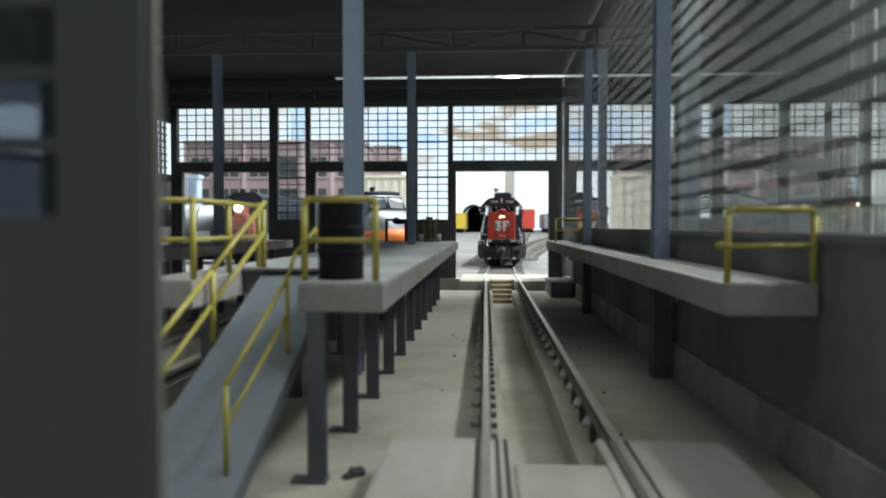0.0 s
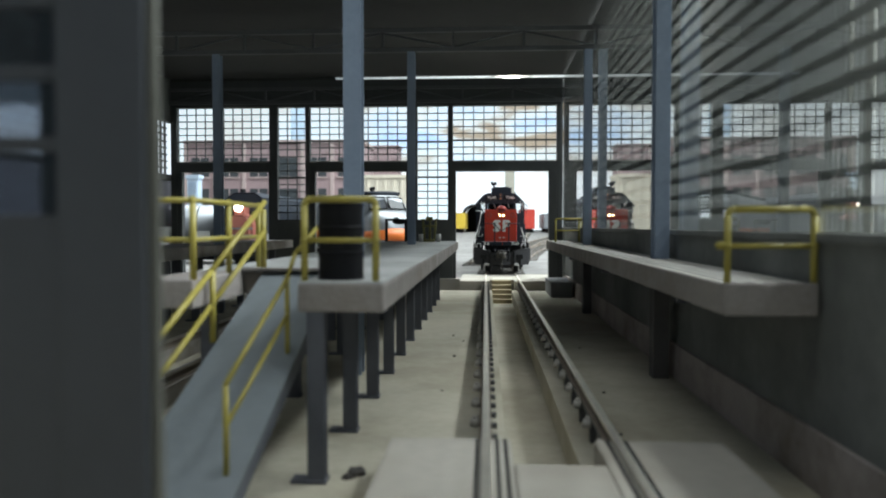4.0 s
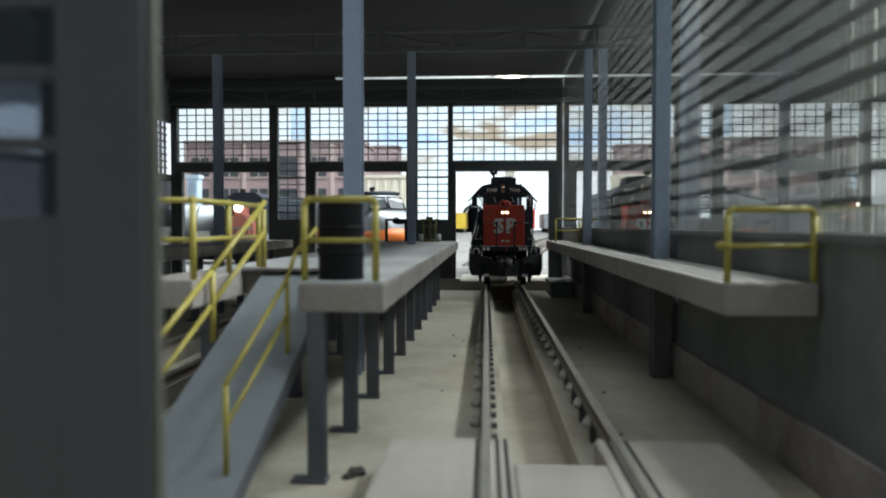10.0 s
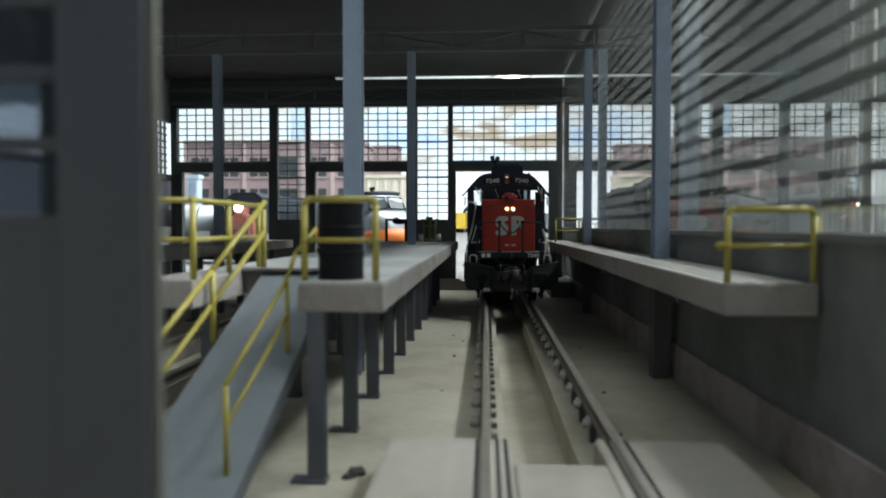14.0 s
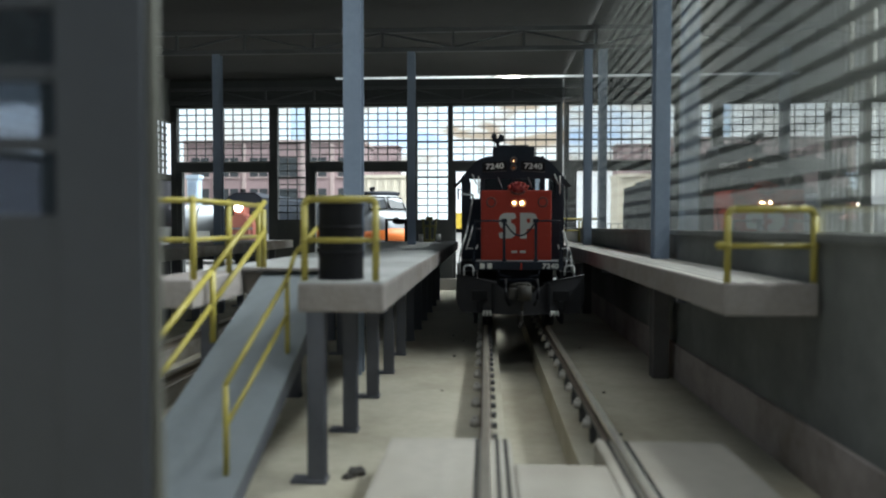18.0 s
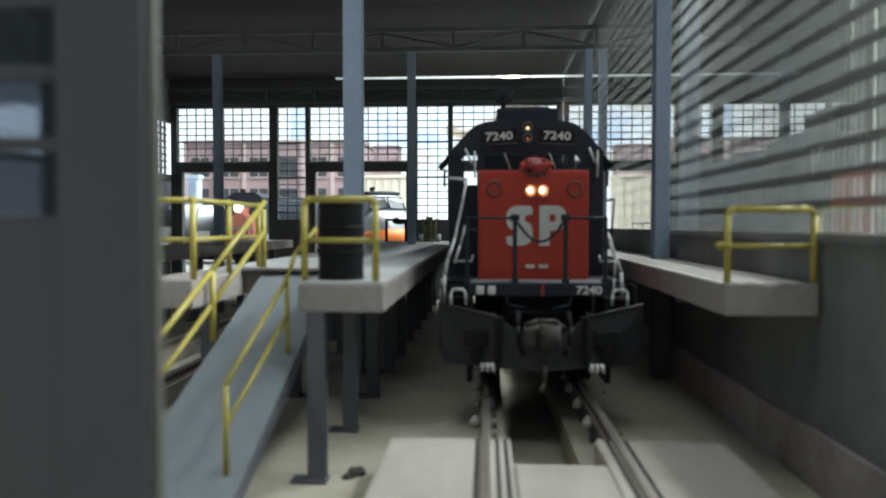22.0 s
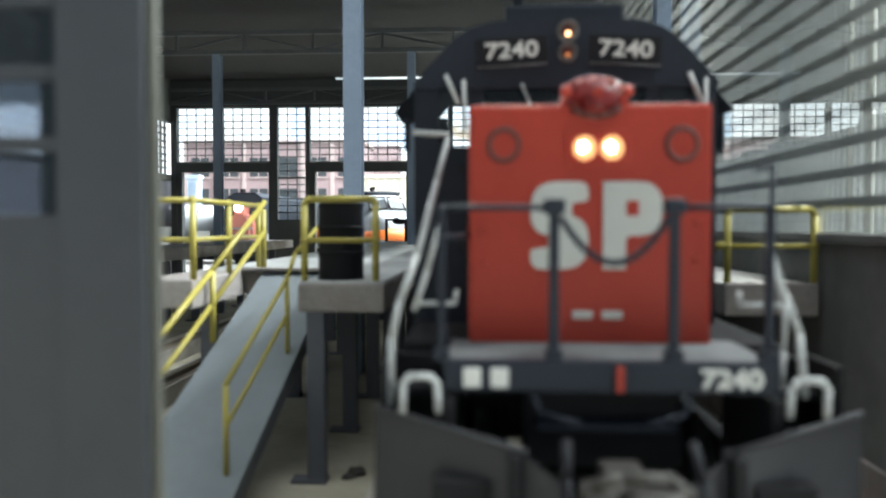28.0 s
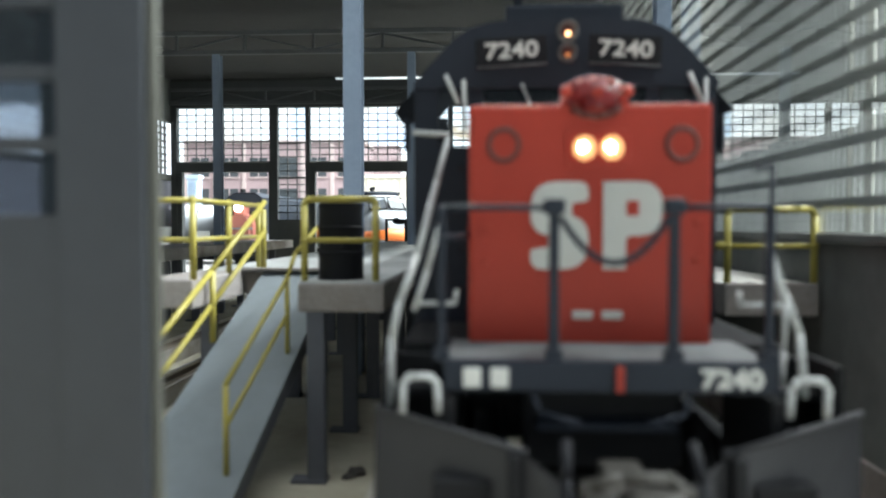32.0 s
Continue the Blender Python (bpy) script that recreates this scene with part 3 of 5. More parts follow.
# ---- track ----
def rail(name, x, y0, y1, z=0.0):
    r = thing(name, "steel model rail with a polished head", "rail", (x, y0, z), "rails")
    L = y1 - y0
    part("rail_head", boxes((-0.55, 0.55, 0, L, -0.55, 0), bevel=0.12), RAIL_STEEL, r, "polished rail head")
    part("rail_web", boxes((-0.18, 0.18, 0, L, -1.7, -0.55)), RAIL_SIDE, r)
    part("rail_foot", boxes((-0.9, 0.9, 0, L, -2.0, -1.7)), RAIL_SIDE, r)
    return r


def tracks():
    for s in (0.0, 17.4):
        rail("rail", s, -60, Y_END + 30, RAIL_Z)
    ped = thing("rail_pedestals", "dark plinth and posts carrying the rails over the pit", "rail supports", (0, 99, FLOOR), "rail supports")
    part("plinth", boxes((-0.85, 0.85, 0, Y_END - 122, 0.01, 3.78), bevel=0.08), PEDESTAL, ped, "dark plinth under the rail")
    part("bearer", boxes((16.5, 18.3, 0, Y_END - 122, 3.2, 3.78), bevel=0.08), PEDESTAL, ped)
    post = mesh_of("post", boxes((-0.5, 0.5, -0.55, 0.55, 0, 3.2), bevel=0.08), PEDESTAL)
    lug = bmesh.new()
    rod(lug, (0, 0, -0.9), (0, 0, 0.25), 0.85, 9, 0.68)
    rod(lug, (0.05, 0, 0.25), (0.05, 0, 0.7), 0.45, 6, 0.4)
    lug = mesh_of("lug", lug, PALE_CLIP)
    small = mesh_of("bolt", boxes((-0.45, 0.45, -0.6, 0.6, -0.35, 0.4), bevel=0.12), PEDESTAL)
    y = 4.0
    while y < Y_END - 124:
        piece("post", post, ped, (16.8, y, 0.0))
        piece("post", post, ped, (18.0, y, 0.0))
        piece("lug", lug, ped, (-1.7, y, 3.3))
        piece("lug", lug, ped, (15.9, y, 3.4))
        piece("bolt", small, ped, (1.25, y + 2, 3.6))
        piece("bolt", small, ped, (1.25, y + 8.2, 3.6))
        y += 12.4
    # the two other tracks of the shed, on low concrete strips
    for c in (-69.7, -146.0):
        for s in (-8.7, 8.7):
            rail("rail", c + s, 60, Y_END + 5, RAIL_Z)
            setting("rail_plinth", boxes((c + s - 1.6, c + s + 1.6, 60, Y_END - 4.1, FLOOR + 0.01, RAIL_Z - 2.0)), CONCRETE_DARK, "low concrete plinth under a rail", "plinth")
    # flangeway grooves in the slab: raised strips with the grooves' shade as colour
    for x in (-1.1, 1.5, 2.6, 16.2, 18.6):
        setting("flangeway", boxes((x - 0.25, x + 0.25, -60, 98.6, SLAB_Z - 0.3, SLAB_Z + 0.04)), GROOVE, "dark strip painting the shaded groove beside the rail", "rail")


# ---- platforms ----
def leg(parent, x, y, ztop):
    """A platform leg with a foot plate; figures in the platform's space."""
    p = part("leg", boxes((x - 1.15, x + 1.15, y - 0.95, y - 0.55, 0.5, ztop), (x - 1.15, x + 1.15, y + 0.55, y + 0.95, 0.5, ztop), (x - 0.25, x + 0.25, y - 0.6, y + 0.6, 0.5, ztop)), LEG, parent, "dark painted steel leg")
    part("foot_plate", boxes((x - 3.4, x + 1.35, y - 1.3, y + 1.3, 0, 0.5), bevel=0.1), LEG, p)


def platforms():
    t = thing("platform", "raised concrete work platform between the tracks", "platform", (0, 0, FLOOR), "work platforms")
    h = DECK_Z - FLOOR

    part("deck", boxes((-24.6, -13.2, 94.4, 350, h - 4, h - 0.3), bevel=0.35), DECK_SIDE, t)
    part("side_deck", boxes((-47.5, -24.62, 118.2, 350, h - 3.9, h - 0.33), bevel=0.3), DECK_SIDE, t)
    part("deck_screed", boxes((-24.45, -13.35, 94.6, 349.8, h - 0.31, h), bevel=0.12), SCREED, t, "pale cement screed on the deck")
    part("deck_screed", boxes((-47.35, -24.5, 118.4, 349.8, h - 0.34, h - 0.03), bevel=0.12), SCREED, t, "pale cement screed on the deck")
    part("front_deck", boxes((-47.5, -39.6, 97, 118.18, h - 4, h - 0.02), bevel=0.3), DECK_SIDE, t)
    part("ramp_lip", boxes((-39.5, -24.7, 116.6, 118.4, h + 0.0, h + 0.5), bevel=0.15), DECK_SIDE, t)
    y = 95.6
    while y < 345:
        for x in (-22.3,) + ((-38.0, -46.0) if y > 118 else (-45.5,)):
            leg(t, x, y, h - 3.98)
        y += 24.0
    t2 = thing("platform", "raised platform with lengthwise boards along the glazed wall", "platform", (36, 95, FLOOR), "work platforms")
    part("deck_frame", boxes((-5.7, 6.0, 0, 277, h - 4.2, h - 0.12), bevel=0.25), DECK_SIDE, t2)
    for i in range(5):
        a = -5.5 + i * 2.3
        for y0, y1 in ((1.4, 71.5), (72.3, 176.0), (176.5, 276.8)):
            part("deck_board", boxes((a, a + 1.2, y0, y1, h - 0.74, h), bevel=0.12), DECK, t2)
    part("end_board", boxes((-5.65, 5.95, -0.03, 1.32, h - 0.82, h + 0.02), bevel=0.25), DECK_SIDE, t2)
    # near-black bed paints the shade of gaps that are only shallow
    part("gap_shade_bed", boxes((-5.2, 5.6, 0.5, 276.5, h - 0.79, h - 0.09)), DECK_GAP, t2, "dark bed painting the shade between the boards")
    for yy in (30, 110, 190):
        part("wall_bracket", boxes((-4.0, 6.0, yy, yy + 1.2, h - 5.6, h - 4.2)), LEG, t2)
    t3 = thing("platform", "raised work platform beyond the second track", "platform", (0, 0, FLOOR), "work platforms")
    part("deck", boxes((-124, -101, 60, 380, h - 4, h), bevel=0.3), DECK_SIDE, t3)
    for y in range(64, 372, 24):
        for x in (-103.5, -121):
            leg(t3, x, y, h - 3.98)
    # ramp: a sheet on two stringers
    r = thing("ramp", "pale grey sheet ramp down from the platform to the floor", "ramp", (-32, 95, FLOOR))

    def slab(x0t, x0b, x1t, x1b, dz0, dz1):
        bm = bmesh.new()
        pts = []
        for y, z, xl, xr in ((118.2, DECK_Z - 0.05, x0t, x1t), (68.5, -9.42, x0b, x1b)):
            for x in (xl, xr):
                pts.append([bm.verts.new((x + 32, y - 95, z + dz - FLOOR)) for dz in (dz0, dz1)])
        a, b, c, d = pts
        for q in ((a[0], b[0], d[0], c[0]), (a[1], c[1], d[1], b[1]), (a[0], a[1], b[1], b[0]), (c[0], d[0], d[1], c[1]), (a[0], c[0], c[1], a[1]), (b[0], b[1], d[1], d[0])):
            bm.faces.new(q)
        return bm
    part("ramp_sheet", slab(-36.2, -41.6, -24.7, -27.8, 0.0, -0.6), RAMP, r)
    part("stringer", slab(-36.0, -41.4, -35.2, -40.6, -0.62, -3.0), LEG, r, "dark side stringer")
    part("stringer", slab(-25.6, -28.7, -24.8, -27.9, -0.62, -3.0), LEG, r, "dark side stringer")


def guard(pts_top, drop, posts, label="bright yellow pipe guard rail"):
    """A guard rail: top and middle pipe along pts, posts down by drop."""
    x, y, z = pts_top[0]
    g = thing("guard_railing", label, "railing", (x, y, z - drop), "yellow railings")
    loc = [Vector(p) - Vector((x, y, z - drop)) for p in pts_top]
    bent = len(loc) == 2
    if bent:
        a, b = loc
        u = (b - a).normalized()
        path = [a + u * (0.8 - 0.8 * math.cos(k)) - Vector((0, 0, 0.8 - 0.8 * math.sin(k))) for k in (0, 0.4, 0.8, 1.2, math.pi / 2)]
        path += [b - u * (0.8 - 0.8 * math.cos(k)) - Vector((0, 0, 0.8 - 0.8 * math.sin(k))) for k in (math.pi / 2, 1.2, 0.8, 0.4, 0)]
        part("top_pipe", wire(bmesh.new(), path, 0.45), YELLOW, g)
    else:
        part("top_pipe", wire(bmesh.new(), loc, 0.38), YELLOW, g)
    part("middle_pipe", wire(bmesh.new(), [p - Vector((0, 0, drop * 0.5)) for p in loc], 0.35), YELLOW, g)
    for p in posts:
        q = Vector(p) - Vector((x, y, z - drop))
        bm = bmesh.new()
        rod(bm, q - Vector((0, 0, 0.8 * bent)), q - Vector((0, 0, drop)), 0.47)
        bmesh.ops.create_icosphere(bm, subdivisions=2, radius=0.6, matrix=Matrix.Translation(q - Vector((0, 0, drop * 0.5 * bent))))
        part("post", bm, YELLOW, g)
    return g


def drum(x, y, z):
    d = thing("oil_drum", "black steel oil drum standing on the platform", "drum", (x, y, z))
    bm = bmesh.new()
    rings = [[bm.verts.new((r * math.cos(2 * math.pi * i / 32), r * math.sin(2 * math.pi * i / 32), z)) for i in range(32)]
             for z, r in ((0, 3.15), (0.3, 3.15), (0.35, 3.05), (3.4, 3.05), (3.55, 3.2), (3.75, 3.2), (3.9, 3.05), (6.8, 3.05), (6.95, 3.2), (7.15, 3.2), (7.3, 3.05), (9.95, 3.05), (10.0, 3.15), (10.3, 3.15))]
    for lo, hi in zip(rings, rings[1:]):
        for i in range(32):
            bm.faces.new((lo[i], lo[(i + 1) % 32], hi[(i + 1) % 32], hi[i]))
    bm.faces.new(rings[0][::-1]), bm.faces.new(rings[-1])
    part("barrel", bm, BLACK, d)
    part("lid", rod(bmesh.new(), (0, 0, 10.31), (0, 0, 10.4), 2.8, 24), BLACK, d)


def sloped_railing(top, drop, posts, mid, r=0.42):
    g = thing("ramp_handrail", "yellow pipe handrail running down beside the ramp", "railing", top[-1][:2] + (FLOOR,), "yellow railings")
    o = Vector(top[-1][:2] + (FLOOR,))
    part("top_pipe", wire(bmesh.new(), [Vector(p) - o for p in top], r), YELLOW, g)
    part("middle_pipe", wire(bmesh.new(), [Vector(p) - o for p in mid], r * 0.9), YELLOW, g)
    for p in posts:
        q = Vector(p) - o
        part("post", rod(bmesh.new(), q, q - Vector((0, 0, drop)), r * 1.1), YELLOW, g)


def railings():
    guard([(-24.0, 96, 28), (-14.5, 96, 28)], 10.8, [(-24.0, 96, 28), (-14.5, 96, 28)])
    right_guard = guard([(30.9, 96, 26.6), (41.7, 96, 26.6)], 9.4, [(30.9, 96, 26.6), (41.7, 96, 26.6)])
    nub = bmesh.new()
    bmesh.ops.create_icosphere(nub, subdivisions=2, radius=0.75, matrix=Matrix.Translation((-0.8, 0, 4.75)) @ Matrix.Diagonal((1.1, 0.8, 0.8, 1)))
    part("pipe_stub", nub, YELLOW, right_guard)
    guard([(-47, 98, 28), (-39.9, 98, 28), (-39.9, 127, 28)], 10.8, [(-47, 98, 28), (-39.9, 98, 28), (-39.9, 112, 28), (-39.9, 127, 28)])
    guard([(31, 330, 27.6), (42, 330, 27.6)], 10.4, [(31, 330, 27.6), (41.4, 330, 27.6)])
    sloped_railing([(-24.6, 106, 24.2), (-26.6, 101, 20.6), (-27.2, 99, 17.2), (-29.0, 79.9, 6.8)], 10.1, [(-27.2, 99, 17.2), (-29.0, 79.9, 6.7)],
                   [(-27.2, 99, 12.3), (-29.0, 79.9, 2.1)], 0.31)
    sloped_railing([(-36.2, 118.6, 28.4), (-38.8, 101.6, 18.0), (-40.4, 86, 9.6), (-41.6, 74, 3.0)], 10.0, [(-36.4, 118.5, 27.2), (-38.6, 101.6, 18.0), (-41.2, 76, 4.2)],
                   [(-36.2, 118.6, 23.6), (-38.8, 101.6, 13.2), (-40.4, 86, 4.8), (-41.6, 74, -1.8)])


def platform_clutter():
    b = thing("concrete_block", "plain grey concrete block on the floor against the long wall", "block", (36, 366, FLOOR))
    part("body", boxes((-5.2, 5.0, -17, 17, 0, 6.6), bevel=0.4), BLOCK_GREY, b)
    part("cap", boxes((-5.4, 5.2, -17.2, 17.2, 6.6, 7.2), bevel=0.2), BLOCK_GREY, b)
    s = thing("work_table", "small dark metal bench with a rounded seat pad on the platform", "bench", (-41.5, 338, DECK_Z))
    for x in (-4.5, 4.5):
        for y in (-2, 2):
            part("leg", wire(bmesh.new(), [(x, y, 0), (x, y, 10)], 0.4, 8), BLACK, s)
    part("frame", wire(bmesh.new(), [(-4.5, -2, 10), (4.5, -2, 10), (4.5, 2, 10), (-4.5, 2, 10), (-4.5, -2, 10)], 0.45, 8), BLACK, s)
    bm = bmesh.new()
    bmesh.ops.create_icosphere(bm, subdivisions=3, radius=1, matrix=Matrix.Translation((1.5, 0, 9.2)) @ Matrix.Diagonal((3.4, 2.4, 1.3, 1)))
    part("pad", bm, BLACK, s)
    m = thing("tool_stand", "olive metal tool stand on the platform", "tool stand", (-26, 336, DECK_Z))
    part("base", boxes((-2.6, 2.6, -2, 2, 0, 1.2), bevel=0.2), OLIVE, m)
    for x in (-2.2, 0.3, 2.4):
        part("post", wire(bmesh.new(), [(x, 0, 1.2), (x * 1.3, 0, 10.5)], 0.55, 8), OLIVE, m)
    part("crossbar", wire(bmesh.new(), [(-3.4, 0, 7.2), (3.6, 0, 7.2)], 0.5, 8), OLIVE, m)
    part("head", boxes((-1.6, 1.6, -1, 1, 9.6, 11.4), bevel=0.4), OLIVE, m)
    for x in (-29.6, -21.6):
        c = thing("canister", "small white canister on the platform", "canister", (x, 334, DECK_Z), "canisters")
        part("can", rod(bmesh.new(), (0, 0, 0), (0, 0, 3.6), 1.1, 16), WHITE, c)
        part("cap", rod(bmesh.new(), (0, 0, 3.6), (0, 0, 4.1), 0.7, 12), BLACK, c)
    g = random.Random(4)
    for x, y, z, r in ((-17.7, 98.5, FLOOR, 1.25), (7.0, 92, -17, 0.7), (5.4, 106, -17, 0.4), (9.5, 120, -17, 0.35), (-8.2, 190, FLOOR, 0.4), (-6.5, 215, FLOOR, 0.3), (-10.0, 226, FLOOR, 0.35), (24, 150, FLOOR, 0.35), (26, 205, FLOOR, 0.3), (4.8, 138, -17, 0.35), (-18.6, 97.0, FLOOR, 0.7), (-9.0, 150, FLOOR, 0.22), (-4.5, 240, FLOOR, 0.3), (22, 120, FLOOR, 0.3)):
        bm = bmesh.new()
        bmesh.ops.create_icosphere(bm, subdivisions=2, radius=r)
        for v in bm.verts:
            v.co *= 0.75 + 0.5 * g.random()
            v.co.z = abs(v.co.z) * 0.9
        ob = part("clinker_lump", bm, CLINKER)
        ob.location = Vector((x, y, z)) * MM
        tagged(ob, "small dark lump of clinker lying on the concrete", "debris", "bits of clinker")


# ---- the yard beyond ----
def brick_building(x0, x1, y, z1, name="brick_building", cols=6, rows=3):
    b = thing(name, "red brick warehouse with rows of dark windows", "building", ((x0 + x1) / 2, y, YARD_Z))
    w = (x1 - x0) / 2
    part("wall", boxes((-w, w, 0, 120, 0, z1)), BRICK, b)
    part("cornice", boxes((-w - 3, w + 3, -3, 123, z1, z1 + 6), bevel=0.8), BRICK_TRIM, b)
    sx, sz = 2 * w / cols, (z1 - 12) / rows
    for i in range(cols):
        part("pilaster", boxes((-w + i * sx - 3, -w + i * sx + 3, -2.5, 0, 0, z1)), BRICK_TRIM, b)
        for j in range(rows):
            cx, z0 = -w + (i + 0.5) * sx, 8 + j * sz
            wn = part("window", boxes((cx - sx * 0.3, cx + sx * 0.3, -0.8, -0.1, z0, z0 + sz * 0.62)), DARK_GLASS, b)
            part("sill", boxes((cx - sx * 0.34, cx + sx * 0.34, -2.2, -0.1, z0 - 2, z0)), BRICK_TRIM, wn)
            part("mullion", boxes((cx - 0.7, cx + 0.7, -1.3, -0.8, z0, z0 + sz * 0.62)), BRICK_TRIM, wn)


def plain_tower(x, y, w, h, m, label):
    b = thing("tower_building", label, "building", (x, y, YARD_Z))
    part("wall", boxes((-w / 2, w / 2, 0, w, 0, h)), m, b)
    part("parapet", boxes((-w / 2 - 2, w / 2 + 2, -2, w + 2, h, h + 5)), m, b)
    for i in range(5):
        part("rib", boxes((-w / 2 + (i + 0.5) * w / 5 - w / 40, -w / 2 + (i + 0.5) * w / 5 + w / 40, -2, 0, 4, h - 4)), m, b)


def stub_loco(name, label, x, y, body, stripe, lit, cowl, half=15, lamp_z=28):
    """A standing locomotive seen end on: rounded nose, windshields, stripe, trucks."""
    g = thing(name, label, "locomotive", (x, y, RAIL_Z))
    g.scale = (1, 1, 1.08)
    prof = [(-17, 10), (17, 10), (17, 38), (14, 46), (8, 50), (-8, 50), (-14, 46), (-17, 38)]
    part("body", prism(bmesh.new(), prof, 14, 190), body, g)
    bm = bmesh.new()
    prism(bm, [(-half, 10), (half, 10), (half - 0.5, 30), (half - 4, 35), (4 - half, 35), (0.5 - half, 30)], 0, 16)
    bmesh.ops.bevel(bm, geom=bm.edges[:], offset=2.5, segments=3, affect="EDGES")
    part("nose", bm, cowl, g)
    for s in (-7.2, 7.2):
        part("windshield", boxes((s - 6, s + 6, 13.6, 14.2, 36, 43.5), bevel=0.2), DARK_GLASS, g)
    for s in (-17.2, 17.2):
        part("side_window", boxes((s - 0.2, s + 0.2, 22, 32, 34, 42)), DARK_GLASS, g)
        part("stripe", boxes((s - 0.3, s + 0.3, 14, 190, 13, 20)), stripe, g)
    part("nose_stripe", boxes((-half - 0.3, half + 0.3, -0.3, 14, 12, 16 if half < 12 else 19), bevel=0.2), stripe, g)
    part("pilot", boxes((-15, 15, 0, 20, 2, 10), bevel=0.5), LOCO_BLACK, g)
    for yy in (20, 140):
        part("truck", boxes((-12, 12, yy, yy + 40, 0.2, 9), bevel=0.5), LOCO_BLACK, g)
    part("horn", boxes((-9, -6, 30, 36, 50, 54), bevel=0.4), LOCO_BLACK, g)
    part("roof_band", prism(bmesh.new(), [(-14.2, 46.1), (-8.1, 50.2), (8.1, 50.2), (14.2, 46.1), (14.4, 46.6), (8.2, 50.7), (-8.2, 50.7), (-14.4, 46.6)], 13.5, 190), LOCO_GREY, g, "dark painted roof")
    for j in range(3 if lit else 0):
        part("pilot_bar", boxes((-half - 0.6, half + 0.6, -0.9, -0.31, 13.5 + 5 * j, 14.7 + 5 * j)), SILVER, g)
    if lit:
        part("headlight_box", boxes((-4, 4, 0.25, 14, 33, 42), bevel=0.5), cowl, g)
    part("headlight", rod(bmesh.new(), (0, -1.2, lamp_z), (0, 0.2, lamp_z), 2.9 if lit else 2.0, 20), HEAD_FAR if lit else DARK_GLASS, g)


def streamliner(x, y):
    """A streamlined cab unit seen end on: round nose, wide slanted windshield, orange band."""
    g = thing("silver_locomotive", "silver streamlined diesel locomotive with an orange band", "locomotive", (x, y, RAIL_Z))

    def ring(w, z0, z1, yy, n=24):
        c, h = (z0 + z1) / 2, (z1 - z0) / 2
        out = []
        for i in range(n):
            a = 2 * math.pi * i / n
            ca, sa = math.cos(a), math.sin(a)
            out.append((w * math.copysign(abs(ca) ** 0.45, ca), yy, c + h * math.copysign(abs(sa) ** 0.55, sa)))
        return out

    def loft(rings):
        bm = bmesh.new()
        vs = [[bm.verts.new(p) for p in r] for r in rings]
        for lo, hi in zip(vs, vs[1:]):
            for i in range(len(lo)):
                bm.faces.new((lo[i], lo[(i + 1) % len(lo)], hi[(i + 1) % len(lo)], hi[i]))
        bm.faces.new(vs[0]), bm.faces.new(vs[-1][::-1])
        for f in bm.faces:
            f.smooth = True
        bmesh.ops.recalc_face_normals(bm, faces=bm.faces[:])
        return bm
    part("nose", loft([ring(9, 11, 31, -3), ring(13.5, 9, 35, 1), ring(16, 8, 38.5, 8), ring(17, 8, 40, 20)]), SILVER, g)
    part("body", loft([ring(16.2, 9, 47.5, 19), ring(17.2, 8.5, 52, 30), ring(17.2, 8.5, 52, 200)]), SILVER, g)
    part("roof_band", loft([ring(13, 49.5, 53, 26), ring(14.2, 50, 53.3, 200)]), LOCO_GREY, g, "dark painted roof")
    for s in (-1, 1):
        bm = bmesh.new()
        q = [(s * 1.0, 13.4, 40.4), (s * 13.2, 15.2, 39.8), (s * 12.2, 21.6, 48.0), (s * 1.0, 20.2, 48.6)]
        f = [bm.verts.new(p) for p in q]
        k = [bm.verts.new((p[0], p[1] + 1.6, p[2] - 0.6)) for p in q]
        bm.faces.new(f), bm.faces.new(k[::-1])
        for i in range(4):
            bm.faces.new((f[i], k[i], k[(i + 1) % 4], f[(i + 1) % 4]))
        bmesh.ops.recalc_face_normals(bm, faces=bm.faces[:])
        w = part("windshield", bm, DARK_GLASS, g)
        rim = wire(bmesh.new(), [Vector(p) for p in q] + [Vector(q[0])], 0.45, 6)
        part("rim", rim, LOCO_BLACK, w)
        part("stripe", boxes((s * 17.3 - 0.25, s * 17.3 + 0.25, 22, 200, 17.5, 26.5)), ORANGE, g, "orange band")
    part("nose_band", loft([ring(9.6, 17.5, 26.5, -3.35), ring(13.9, 17.5, 26.5, 0.7), ring(16.5, 17.5, 26.5, 7), ring(17.35, 17.5, 26.5, 22)]), ORANGE, g, "orange band")
    part("headlight", rod(bmesh.new(), (0, -3.2, 32), (0, 3, 32), 2.0, 16), DARK_GLASS, g)
    part("horn", rod(bmesh.new(), (-7, 26, 54.6), (-7, 31, 54.6), 1.5, 12), LOCO_BLACK, g)
    part("pilot", boxes((-14, 14, -1, 18, 1.5, 8), bevel=0.5), LOCO_BLACK, g)
    for yy in (24, 150):
        part("truck", boxes((-12, 12, yy, yy + 36, 0.2, 8.4), bevel=0.5), LOCO_BLACK, g)
    return g


